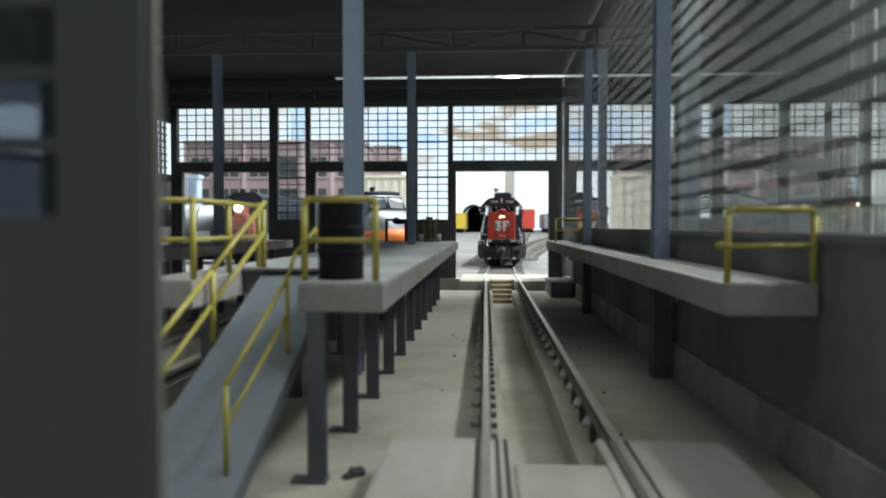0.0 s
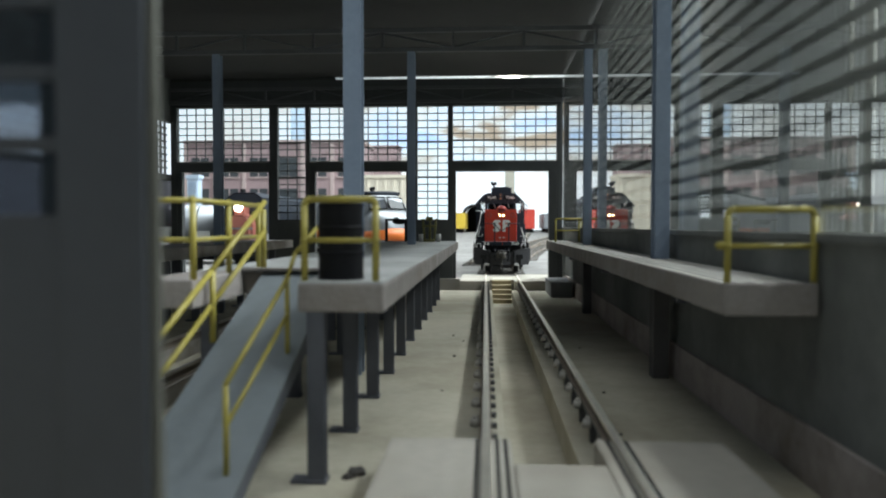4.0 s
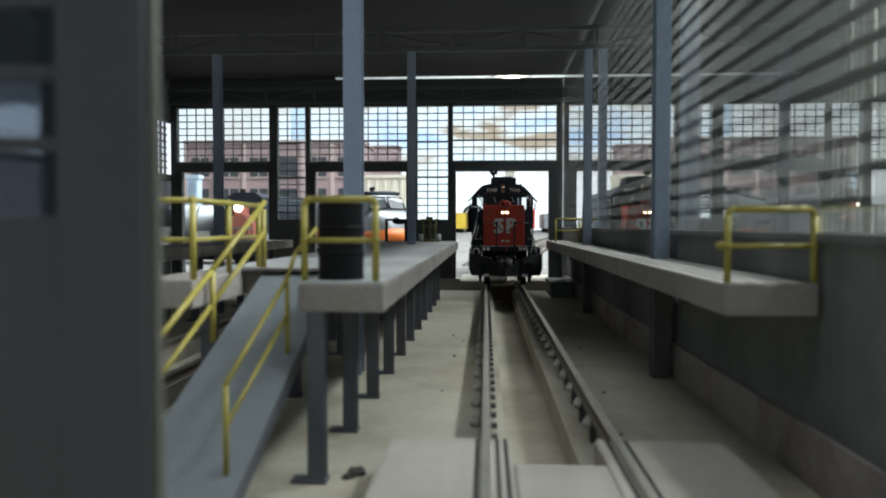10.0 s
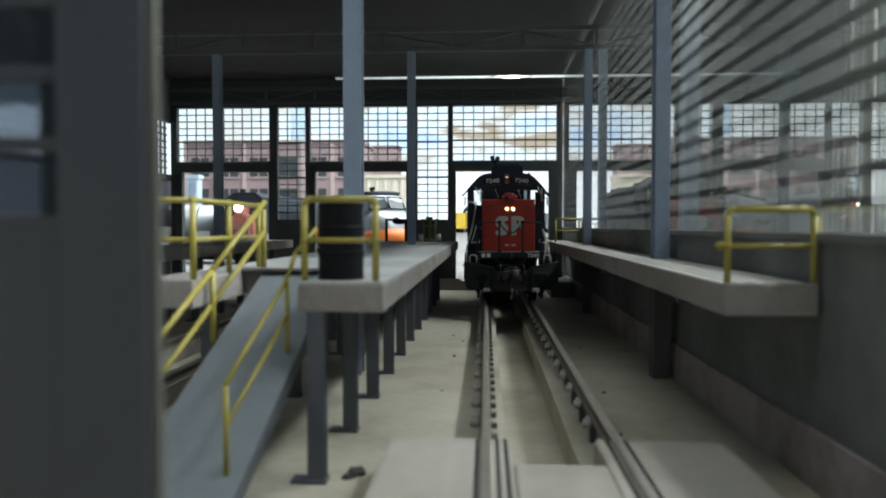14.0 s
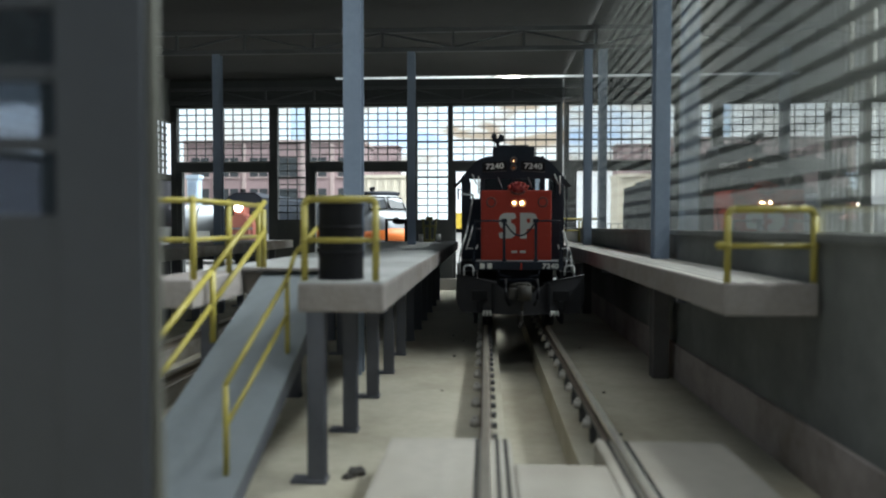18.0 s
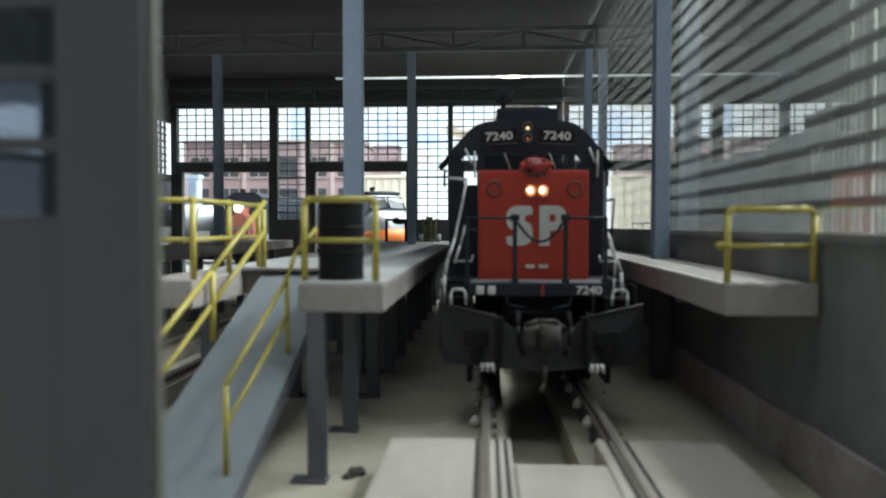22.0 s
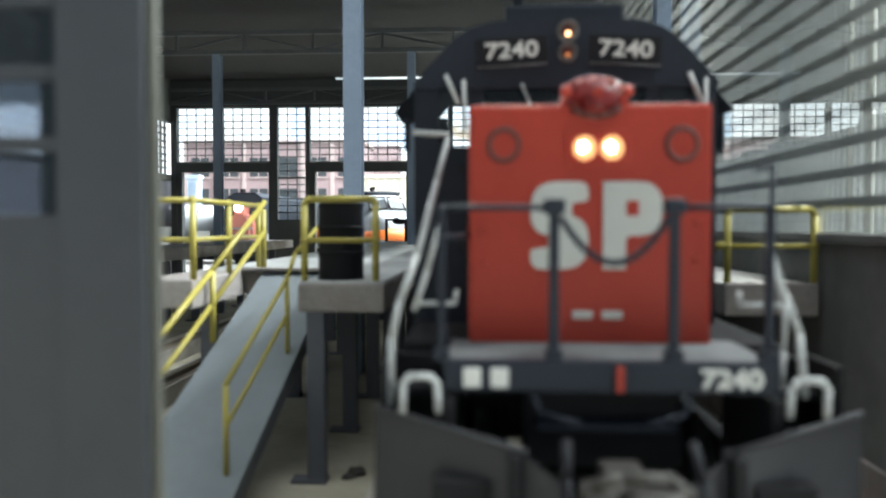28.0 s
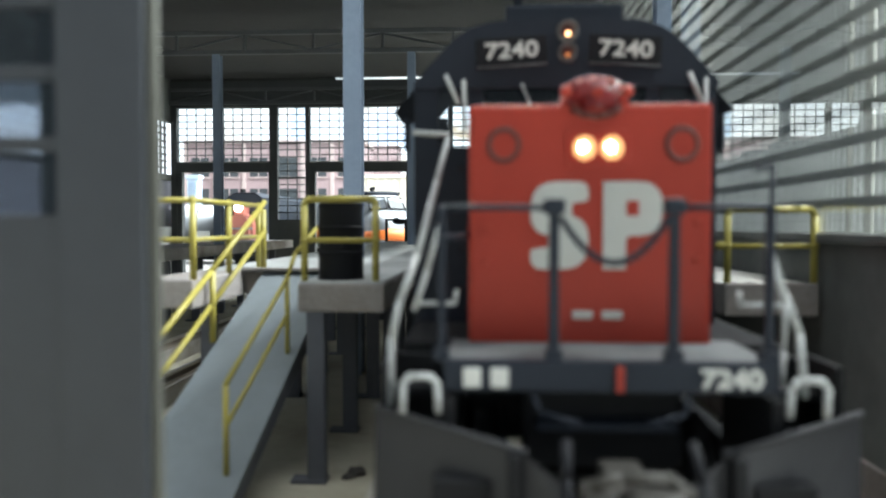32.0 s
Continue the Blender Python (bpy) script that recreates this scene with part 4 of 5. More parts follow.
def tank_car(x, y):
    """A bright tank lying across the view, with end cap, straps, walkway and trucks."""
    c = thing("tank_car", "silver tank car standing on a far track", "rail car", (x, y, RAIL_Z))
    bm = bmesh.new()
    rod(bm, (-128, 0, 31), (-6, 0, 31), 14.5, 32)
    bmesh.ops.create_uvsphere(bm, u_segments=24, v_segments=12, radius=1, matrix=Matrix.Translation((-6, 0, 31)) @ Matrix.Diagonal((6, 14.4, 14.4, 1)))
    for f in bm.faces:
        f.smooth = len(f.verts) < 5
    part("tank", bm, SILVER, c)
    for k in (-110, -65, -22):
        part("strap", rod(bmesh.new(), (k, 0, 31), (k + 1.5, 0, 31), 14.8, 32), SILVER, c)
    part("frame", boxes((-130, 0, -9, 9, 9, 15.5), bevel=0.4), LOCO_BLACK, c)
    part("end_panel", boxes((-24, -10, -15.5, -14.9, 15, 24), bevel=0.2), WHITE, c, "white data panel")
    for k in (-118, -34):
        part("truck", boxes((k, k + 26, -9, 9, 0.2, 9), bevel=0.5), LOCO_BLACK, c)


def freight_car(name, label, x, y, m, w=34, h=44, length=150):
    c = thing(name, label, "rail car", (x, y, RAIL_Z))
    part("body", boxes((-w / 2, w / 2, 0, length, 9, h), bevel=0.6), m, c)
    part("roof", boxes((-w / 2 - 0.6, w / 2 + 0.6, -0.5, length + 0.5, h, h + 1.2), bevel=0.4), m, c)
    for i in range(5):
        x0 = -w / 2 + 2 + i * (w - 4) / 4
        part("end_rib", boxes((x0 - 0.6, x0 + 0.6, -0.7, 0, 10, h - 1)), m, c)
    for yy in (12, length - 40):
        part("truck", boxes((-12, 12, yy, yy + 26, 0.2, 9), bevel=0.5), LOCO_BLACK, c)
    part("coupler", boxes((-1.5, 1.5, -5, 0, 6, 9)), LOCO_BLACK, c)
    return c


def yard_track(name, pts):
    """A track of two rails on sleepers along a line of places."""
    t = thing(name, "model track on dark sleepers", "track", (pts[0][0], pts[0][1], YARD_Z), "yard tracks")
    o = Vector((pts[0][0], pts[0][1], YARD_Z))
    for s in (-8.7, 8.7):
        bm = bmesh.new()
        for a, b in zip(pts, pts[1:]):
            rod(bm, Vector((a[0] + s, a[1], bank(a[1]) + 1.4)) - o, Vector((b[0] + s, b[1], bank(b[1]) + 1.4)) - o, 0.75, 6)
        part("rail", bm, RAIL_SIDE, t)
    bm = bmesh.new()
    for a, b in zip(pts, pts[1:]):
        n = max(1, int((Vector(b) - Vector(a)).length / 7))
        for k in range(n):
            p = Vector(a).lerp(Vector(b), k / n)
            box(bm, p.x - 15 - o.x, p.x + 15 - o.x, p.y - 1.4 - o.y, p.y + 1.4 - o.y, bank(p.y) - o.z + 0.02, bank(p.y) - o.z + 0.6)
    tagged(part("sleeper_bed", bm, SLEEPER, t), kind="stuff")


def arched_shed(x, y):
    """A dark barrel-roofed shed with an open end."""
    g = thing("arched_shed", "dark arched shed with an open black mouth", "shed", (x, y, bank(y)))
    out = [(26.5 * math.cos(math.pi * i / 16), 38 + 26.5 * math.sin(math.pi * i / 16)) for i in range(17)]
    inn = [(p * 0.88, 38 + (q - 38) * 0.88) for p, q in out]
    bm = bmesh.new()
    for (a, b), (c, d) in zip(zip(out, out[1:]), zip(inn, inn[1:])):
        prism(bm, [a, b, d, c], 0, 140)
    part("barrel_roof", bm, LOCO_BLACK, g)
    for s in (-1, 1):
        part("side_wall", boxes((min(s * 23.4, s * 26.5), max(s * 23.4, s * 26.5), 0, 140, 0, 38)), SLEEPER, g)
    part("end_wall", prism(bmesh.new(), [(-22, 0), (22, 0)] + [(0.87 * p, q) for p, q in inn], 120, 124), LOCO_BLACK, g)


def yard():
    brick_building(-520, -212, 1250, 172, cols=6, rows=3)
    plain_tower(-210, 1500, 60, 190, BRICK, "reddish brick tower with a plain top")
    plain_tower(-172, 1245, 72, 112, BUFF, "buff ribbed concrete building")
    plain_tower(74, 2300, 30, 215, PALE_STONE, "pale slender office tower")
    plain_tower(-385, 1500, 34, 300, BLUE_PANEL, "pale blue panelled office tower")
    plain_tower(-407, 1000, 15, 96, BLUE_PANEL, "slim pale blue storage tower")
    streamliner(-62, 500).rotation_euler.z = radians(27)
    stub_loco("red_locomotive", "dull red and silver diesel locomotive with its headlight lit", -191.5, 560, LOCO_GREY, SILVER, True, MAROON, 10.5, 39.5)
    tank_car(-214, 600)
    for name, label, x, m, w, h in (("boxcar", "red boxcar standing in the far yard", 91, RED_CAR, 30, 50), ("boxcar", "yellow boxcar standing in the far yard", -63, YELLOW_CAR, 38, 42),
                                    ("boxcar", "pale grey boxcar in the far yard", 142, SILVER, 34, 40)):
        freight_car(name, label, x, 1600, m, w, h).location.z = bank(1600) * MM
    yard_track("yard_track", [(bend_x(d), d) for d in range(440, 1560, 40)])
    yard_track("yard_track", [(bend_x(d) - 10 - 0.00016 * (d - 700) ** 2, d) for d in range(720, 1560, 60)])
    yard_track("yard_track", [(-70, 414), (-70, 600), (-74, 800), (-70, 1100)])
    yard_track("yard_track", [(-146, 414), (-150, 600), (-152, 800)])
    yard_track("yard_track", [(bend_x(d) - 16 - 0.0011 * (d - 560) ** 1.6, d) for d in range(560, 1180, 40)])
    yard_track("yard_track", [(bend_x(d) + 12 + 0.0006 * (d - 640) ** 1.7, d) for d in range(640, 1400, 60)])
    arched_shed(-29, 1700)
    yard_track("yard_track", [(160, 800), (150, 1200), (140, 1560)])
    setting("backdrop", boxes((-2200, 400, 2690, 2700, -10, 480)), SKY, "painted cloudy sky backdrop behind the yard", "backdrop")


def bend_x(d):
    return TRACK_X + (1.5e-4 * (d - 400) ** 2 if d > 400 else 0)


# ---- locomotive ----
def placed(sx, sz, x, y, z):
    """A maker of parts whose drawing figures are scaled across and upright, then set off."""
    m = Matrix.Translation((x, y, z)) @ Matrix.Diagonal((sx, 1, sz, 1))

    def make(name, bm, material, parent=None, label=""):
        bm.transform(m)
        return part(name, bm, material, parent, label)
    make.matrix = m
    return make


nose_part = placed(0.943, 1.0, -0.51, -1.7, 0.0)
cab_part = placed(0.868, 0.868, -1.19, -9.4, 3.23)
front_part = placed(0.964, 1.0, -0.32, 0.0, 0.5)
plow_part = placed(1.0, 1.0, 0.0, 0.0, 0.6)


def plate_emblem(parent):
    """Pale nose emblem: a rounded plate with two shallow notches beside a flag-like plate."""
    def soft(pts, radius):
        """Rounds each corner of an outline by its own radius."""
        out = []
        n = len(pts)
        for i, r in enumerate(radius):
            p, a, b = Vector(pts[i]), Vector(pts[i - 1]), Vector(pts[(i + 1) % n])
            if not r:
                out.append(tuple(p))
                continue
            u, v = (a - p).normalized() * r, (b - p).normalized() * r
            for k in range(6):
                f = k / 5
                out.append(tuple(p + u * (1 - f) ** 2 + v * f ** 2))
        return out
    left = soft([(-5.2, 21.0), (-0.3, 21.0), (-0.3, 25.1), (-1.7, 25.3), (-1.7, 26.3), (-0.3, 26.5), (-0.3, 28.05), (-5.2, 28.05), (-5.2, 23.9), (-3.7, 23.7), (-3.7, 22.8), (-5.2, 22.6)], (1.0, 2.2, 1.6, 0, 0, 0.3, 0.9, 2.2, 1.6, 0, 0, 0.3))
    nose_part("emblem_plate", prism(bmesh.new(), left, 14.78, 15.02), WHITE, parent, "pale painted emblem plate")
    right = soft([(0.95, 21.0), (2.85, 21.0), (2.85, 23.7), (5.9, 23.7), (5.9, 28.05), (0.95, 28.05)], (0, 0, 0.5, 2.0, 2.0, 0))
    nose_part("emblem_plate", prism(bmesh.new(), right, 14.78, 15.02), WHITE, parent, "pale painted emblem plate")
    nose_part("emblem_slot", boxes((2.85, 3.9, 14.7, 14.79, 25.3, 26.5), bevel=0.04), RED, parent)


def wheelset(parent, y):
    w = part("wheelset", rod(bmesh.new(), (-9.5, 0, 0), (9.5, 0, 0), 0.9, 10), LOCO_BLACK, parent)
    w.location = (0, y * MM, 2.1 * MM)
    for s in (-8.7, 8.7):
        bm = bmesh.new()
        rod(bm, (s - 1.2, 0, 0), (s + 1.2, 0, 0), 5.8, 28)
        rod(bm, (s - 1.25 * (1 if s > 0 else -1) - 0.3, 0, 0), (s - 1.25 * (1 if s > 0 else -1) + 0.3, 0, 0), 6.4, 28)
        part("wheel", bm, LOCO_BLACK, w)
    return w


def locomotive():
    L = thing("locomotive", "scarlet-nosed dark grey model diesel locomotive with white numbers", "locomotive")
    # figures: x across from the centre, y back from the plow's tip, z above the rail
    nose = nose_part("nose", boxes((-10.5, 10.1, 15, 30.1, 14.3, 34.3), bevel=0.45), RED, L, "scarlet short hood")
    # red beacon casting on the nose top
    bm = boxes((-2.6, 3.1, 15.2, 19.5, 34.0, 35.0), bevel=0.35)
    nose_part("beacon_base", bm, RED, L)
    bm = bmesh.new()
    bmesh.ops.create_uvsphere(bm, u_segments=20, v_segments=12, radius=1, matrix=Matrix.Translation((0.3, 16.4, 34.9)) @ Matrix.Diagonal((2.9, 2.3, 1.4, 1)))
    for i, v in enumerate(bm.verts):
        v.co *= 1 + 0.012 * ((i * 7) % 3 - 1)
    beacon = nose_part("beacon", bm, LENS_RED, L, "dark red glossy warning beacon")
    nose_part("hood", wire(bmesh.new(), [(0.3 + 2.75 * math.cos(k), 15.9, 34.9 + 1.5 * math.sin(k)) for k in (0.15, 0.6, 1.1, 1.57, 2.04, 2.54, 2.99)], 0.28, 8), RED, beacon)
    nose_part("lower_lip", wire(bmesh.new(), [(0.3 + 2.2 * math.cos(k), 14.75, 34.4 + 1.2 * math.sin(k)) for k in (3.5, 4.1, 4.71, 5.3, 5.9)], 0.3, 8), DARK_RED, beacon)
    nose_part("core", rod(bmesh.new(), (0.3, 14.0, 35.0), (0.3, 14.3, 35.0), 0.42, 12), RED, beacon)
    for s in (-2.3, 2.9):
        bm = bmesh.new()
        bmesh.ops.create_icosphere(bm, subdivisions=2, radius=0.5, matrix=Matrix.Translation((s, 14.6, 35.2)))
        nose_part("beacon_bolt", bm, RED, L)
    # twin headlight
    nose_part("headlight_plate", boxes((-2.2, 3.1, 14.75, 15.1, 29.3, 32.1), bevel=0.1), RED, L)
    for s in (-0.7, 1.6):
        bm = bmesh.new()
        rod(bm, (s, 14.45, 30.7), (s, 14.9, 30.7), 0.97, 24)
        nose_part("headlight_rim", bm, HEAD_RIM, L)
        bm = bmesh.new()
        bmesh.ops.create_uvsphere(bm, u_segments=18, v_segments=10, radius=0.38, matrix=Matrix.Translation((s - 0.15, 14.5, 30.75)) @ Matrix.Diagonal((1, 0.4, 1, 1)))
        nose_part("headlight", bm, HEAD, L, "glowing warm headlight")
    for s in (-7.5, 7.5):
        bm = torus(bmesh.new(), s, 14.92, 31, 1.25, 0.24)
        nose_part("class_light_ring", bm, DARK_RED, L, "dull dark red ring of a marker light")
        nose_part("class_light", rod(bmesh.new(), (s, 14.85, 31), (s, 15.05, 31), 1.05, 20), RED, L)
    plate_emblem(L)
    for s in (-0.75, 1.75):
        nose_part("nose_stripe", boxes((s - 0.85, s + 0.85, 14.8, 15.05, 17.0, 17.65), bevel=0.08), WHITE, L, "small white painted bar")
    for x, z in ((-8.9, 24.4), (8.9, 24.8), (-8.9, 21.5), (8.9, 21.8)):
        nose_part("nose_bolt", boxes((x - 0.35, x + 0.35, 14.7, 15.05, z - 0.25, z + 0.25), bevel=0.08), RED, L)
    for x in (-10.9, 10.5):
        for z in (19, 22.5, 26, 29.5):
            nose_part("nose_rung", wire(bmesh.new(), [(x - 0.4, 17, z), (x - 0.4, 20, z)], 0.2, 6), LOCO_BLACK, L)

    # cab: a hollow shell with windows
    prof = [(-17.5, 40.5), (17.5, 40.5), (17.5, 41.0), (15.4, 43.4), (12.8, 46.2), (11.0, 47.4), (8.6, 48.1), (4.0, 48.6), (-4.0, 48.6), (-8.6, 48.1), (-11.0, 47.4), (-12.8, 46.2), (-15.4, 43.4), (-17.5, 41.0)]
    cab = cab_part("cab", prism(bmesh.new(), prof, 37.7, 39.0), LOCO_GREY, L)
    for a, b in ((-17.4, -10.6), (10.6, 17.4)):
        cab_part("front_panel", boxes((a, b, 38, 38.9, 12.6, 33.8)), LOCO_GREY, cab)
    for a, b in ((-17.4, -14.6), (-11, -9.4), (-0.6, 0.6), (9.4, 11), (14.6, 17.4)):
        cab_part("window_pillar", boxes((a, b, 38, 38.9, 33.8, 40.5)), LOCO_GREY, cab)
    bm = bmesh.new()
    top = prof[2:]
    inner = [(x * 0.965, z - 0.7) for x, z in top]
    for (a, b), (c, d) in zip(zip(top, top[1:]), zip(inner, inner[1:])):
        prism(bm, [a, b, d, c], 39.0, 62)
    cab_part("cab_roof", bm, LOCO_GREY, cab)
    for s in (-1, 1):
        e = (17.4 * s, 16.6 * s)
        a, b = min(e), max(e)
        cab_part("cab_side", boxes((a, b, 39, 62, 12.6, 31), (a, b, 39, 42, 31, 41), (a, b, 50, 51, 31, 41), (a, b, 59, 62, 31, 41), (a, b, 39, 62, 38.8, 41)), LOCO_GREY, cab)
        cab_part("side_window", boxes((a + 0.3, b - 0.3, 42, 59, 31, 38.8)), LOCO_GLASS, cab)
        bm = bmesh.new()
        v = [bm.verts.new(p) for p in ((s * 17.3, 40, 41.2), (s * 17.3, 53, 41.2), (s * 20.2, 53, 38.2), (s * 20.2, 40, 38.2))]
        bm.faces.new(v)
        bmesh.ops.solidify(bm, geom=bm.faces[:], thickness=0.6)
        cab_part("sunshade", bm, LOCO_GREY, cab, "dark sunshade over the cab side window")
        cab_part("cab_rear", boxes((s * 10.9 if s > 0 else -17.4, 17.4 if s > 0 else -10.9, 61.2, 62, 12.6, 34), (11 if s > 0 else -11.4, 11.4 if s > 0 else -11, 61.2, 62, 34, 41), (14.8 if s > 0 else -17.4, 17.4 if s > 0 else -14.8, 61.2, 62, 34, 41)), LOCO_GREY, cab)
        cab_part("front_window", boxes((min(s * 11, s * 14.6), max(s * 11, s * 14.6), 38.3, 38.5, 33.8, 40.5)), CLEAR_PANE, cab)
        # white wind deflector strips and mirrors
        ox = 0.4 if s > 0 else 0
        cab_part("white_strip", wire(bmesh.new(), [(s * 13.7 + ox, 37.4, 42.0), (s * 12.2 + 3.2 * (s > 0), 37.2, 38.6)], 0.28, 6), WHITE_RAIL, cab, "thin white painted strip")
        cab_part("white_strip", wire(bmesh.new(), [(s * 11.6 + 4.4 * (s > 0), 37.4, 41.4), (s * 11.5 + 4.4 * (s > 0), 37.3, 35.4)], 0.25, 6), WHITE_RAIL, cab, "thin white painted strip")
        cab_part("mirror", boxes((s * 18.6 - 0.25, s * 18.6 + 0.25, 39.5, 41, 33.5, 37.5), bevel=0.1), LOCO_GREY, cab)
        cab_part("mirror_arm", wire(bmesh.new(), [(s * 17.3, 40, 37), (s * 18.6, 40, 37)], 0.15, 6), LOCO_GREY, cab)
    for a in (-9.4, 0.6):
        cab_part("windshield", boxes((a, a + 8.8, 38.3, 38.5, 33.8, 40.5)), LOCO_GLASS, cab, "dark tinted windshield")
    for x in (-4.9, 5.2):
        cab_part("wiper", wire(bmesh.new(), [(x, 37.6, 41.0), (x + 1.4, 37.5, 37.4)], 0.13, 6), WHITE_RAIL, cab)
    fit = Matrix.Translation(cab_part.matrix.translation * MM) @ cab_part.matrix.to_3x3().to_4x4()
    for s in (-6.1, 6.9):
        nb = part("number_board", boxes((-4.1, 4.1, -0.2, 0.2, -1.7, 1.7), bevel=0.15), BLACK, L, "black number board with white figures")
        nb.matrix_basis = fit @ pose(s * MM, 37.55 * MM, 44.6 * MM, 0, 3.0 if s > 0 else -3.0, 0)
        words("7240", 2.55, NUMBER, nb, (0, -0.26, 0.05), name="number", wide=1.22, bold=0.05)
        part("board_edge", wire(bmesh.new(), [(-4.0, -0.2, -1.65), (4.0, -0.2, -1.65)], 0.12, 6), SILL_PALE, nb)
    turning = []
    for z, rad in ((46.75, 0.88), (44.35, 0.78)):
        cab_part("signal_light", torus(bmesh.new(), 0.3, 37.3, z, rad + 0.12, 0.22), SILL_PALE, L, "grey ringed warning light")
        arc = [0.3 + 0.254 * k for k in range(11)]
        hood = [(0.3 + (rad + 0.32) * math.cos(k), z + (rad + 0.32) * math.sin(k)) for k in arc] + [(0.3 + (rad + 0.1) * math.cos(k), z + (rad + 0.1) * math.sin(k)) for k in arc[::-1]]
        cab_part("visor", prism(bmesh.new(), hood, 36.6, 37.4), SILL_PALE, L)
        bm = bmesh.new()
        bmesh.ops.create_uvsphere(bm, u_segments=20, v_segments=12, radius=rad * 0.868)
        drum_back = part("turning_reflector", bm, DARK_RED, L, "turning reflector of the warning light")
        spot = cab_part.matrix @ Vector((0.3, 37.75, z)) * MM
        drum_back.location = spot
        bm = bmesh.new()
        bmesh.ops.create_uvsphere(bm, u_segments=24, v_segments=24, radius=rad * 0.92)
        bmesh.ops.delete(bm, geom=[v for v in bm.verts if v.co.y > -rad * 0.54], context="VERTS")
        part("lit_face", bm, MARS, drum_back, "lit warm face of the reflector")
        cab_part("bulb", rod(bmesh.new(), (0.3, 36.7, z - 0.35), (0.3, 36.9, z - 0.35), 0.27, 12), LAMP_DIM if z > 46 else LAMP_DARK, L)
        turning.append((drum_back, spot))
    # roof gear
    cab_part("roof_box", boxes((-6.6, 8.0, 44, 58, 48.0, 52.2), bevel=0.35), LOCO_GREY, L)
    cab_part("roof_hatch", boxes((-4.5, 6.0, 46, 57, 52.2, 53.0), bevel=0.25), LOCO_GREY, L)
    horn = cab_part("horn_stem", boxes((-5.5, -4.3, 47.5, 48.7, 52, 55.2), (-6.8, -2.8, 47.6, 48.6, 54.4, 55.2), bevel=0.15), LOCO_GREY, L)
    for x, z, y in ((-6.2, 55.9, 45.4), (-3.7, 55.6, 45.0), (-5.0, 54.4, 46.0)):
        bm = bmesh.new()
        rod(bm, (x, y, z), (x, y + 1.2, z), 1.05, 16, 0.5)
        rod(bm, (x, y + 1.2, z), (x, y + 5, z), 0.5, 12, 0.35)
        cab_part("horn_bell", bm, LOCO_GREY, horn)
    cab_part("antenna", boxes((10.2, 11.2, 44, 46, 46.6, 48.9), bevel=0.2), LOCO_GREY, L)
    hood = cab_part("long_hood", boxes((-9.6, 9.6, 62.1, 188, 12.6, 46), bevel=0.9), LOCO_GREY, L)
    for y in range(70, 180, 12):
        for s in (-1, 1):
            cab_part("hood_door", boxes((s * 9.65 - 0.15, s * 9.65 + 0.15, y, y + 10.5, 18, 38), bevel=0.1), LOCO_GREY, hood)
    for y in (80, 105, 150, 170):
        cab_part("roof_fan", rod(bmesh.new(), (0, y, 46), (0, y, 48), 7, 28), LOCO_GREY, hood)

    # frame, walkway, steps
    front_part("walkway", boxes((-16.3, 16.3, 15, 196, 12.4, 14.2), bevel=0.2), LOCO_BLACK, L)
    front_part("end_walkway", boxes((-11.9, 11.9, 6.1, 15.0, 13.6, 14.55), bevel=0.15), SILL_PALE, L, "dusty pale grey end walkway")
    sill = front_part("sill", boxes((-12.1, 12.1, 5.2, 6.2, 12.3, 14.5), bevel=0.15), LOCO_GREY, L)
    words("7240", 1.85, NUMBER, sill, (8.0, 5.1, 13.8), name="number", wide=1.15, bold=0.06)
    for x in (-10.0, -8.0):
        front_part("letter_bar", boxes((x - 0.65, x + 0.65, 5.05, 5.25, 12.6, 14.0), bevel=0.1), NUMBER, sill, "small pale painted bar")
    front_part("uncoupling_tab", boxes((0.45, 0.95, 4.9, 5.25, 12.4, 14.2)), RED, sill)
    front_part("draft_box", boxes((-6.0, 6.0, 8.2, 12, 6.0, 12.2), bevel=0.3), LOCO_BLACK, L)
    front_part("draft_lip", boxes((-5.2, 5.2, 6.4, 8.3, 9.2, 9.8), bevel=0.15), LOCO_GREY, L)
    for x in (-5.6, 5.8):
        front_part("cut_lever", wire(bmesh.new(), [(x, 5.6, 12.2), (x * 0.9, 4.6, 11.0), (x * 0.4, 4.0, 10.4)], 0.18, 6), LOCO_GREY, L)
    for s in (-1, 1):
        for k, z in enumerate((4.5, 8.0, 11.2)):
            front_part("step", boxes((min(s * 12.4, s * 16.8), max(s * 12.4, s * 16.8), 6.5 + k * 1.2, 9.5 + k * 1.2, z, z + 0.5)), LOCO_BLACK, L)
        front_part("step_side", boxes((min(s * 16.6, s * 17), max(s * 16.6, s * 17), 6.4, 13, 3, 14)), LOCO_BLACK, L)
        # plates added to keep lamp light from leaking under the locomotive
        front_part("pilot_skirt", boxes((min(s * 11.3, s * 12.3), max(s * 11.3, s * 12.3), 4.6, 15.5, -2.0, 12.0), bevel=0.2), LOCO_BLACK, L)
        front_part("step_back", boxes((min(s * 11.5, s * 16.9), max(s * 11.5, s * 16.9), 13.2, 14.2, 2.5, 13.5)), LOCO_BLACK, L)
        # pale grab loops on the pilot corners
        c = s * 13.75
        front_part("grab_loop", wire(bmesh.new(), [(c - 1.3, 4.6, 10.9), (c - 1.25, 4.4, 12.9), (c - 0.8, 4.4, 13.5), (c + 0.8, 4.4, 13.5), (c + 1.25, 4.4, 12.9), (c + 1.3, 4.6, 10.9)], 0.25, 8), WHITE_RAIL, L, "pale painted grab loop")
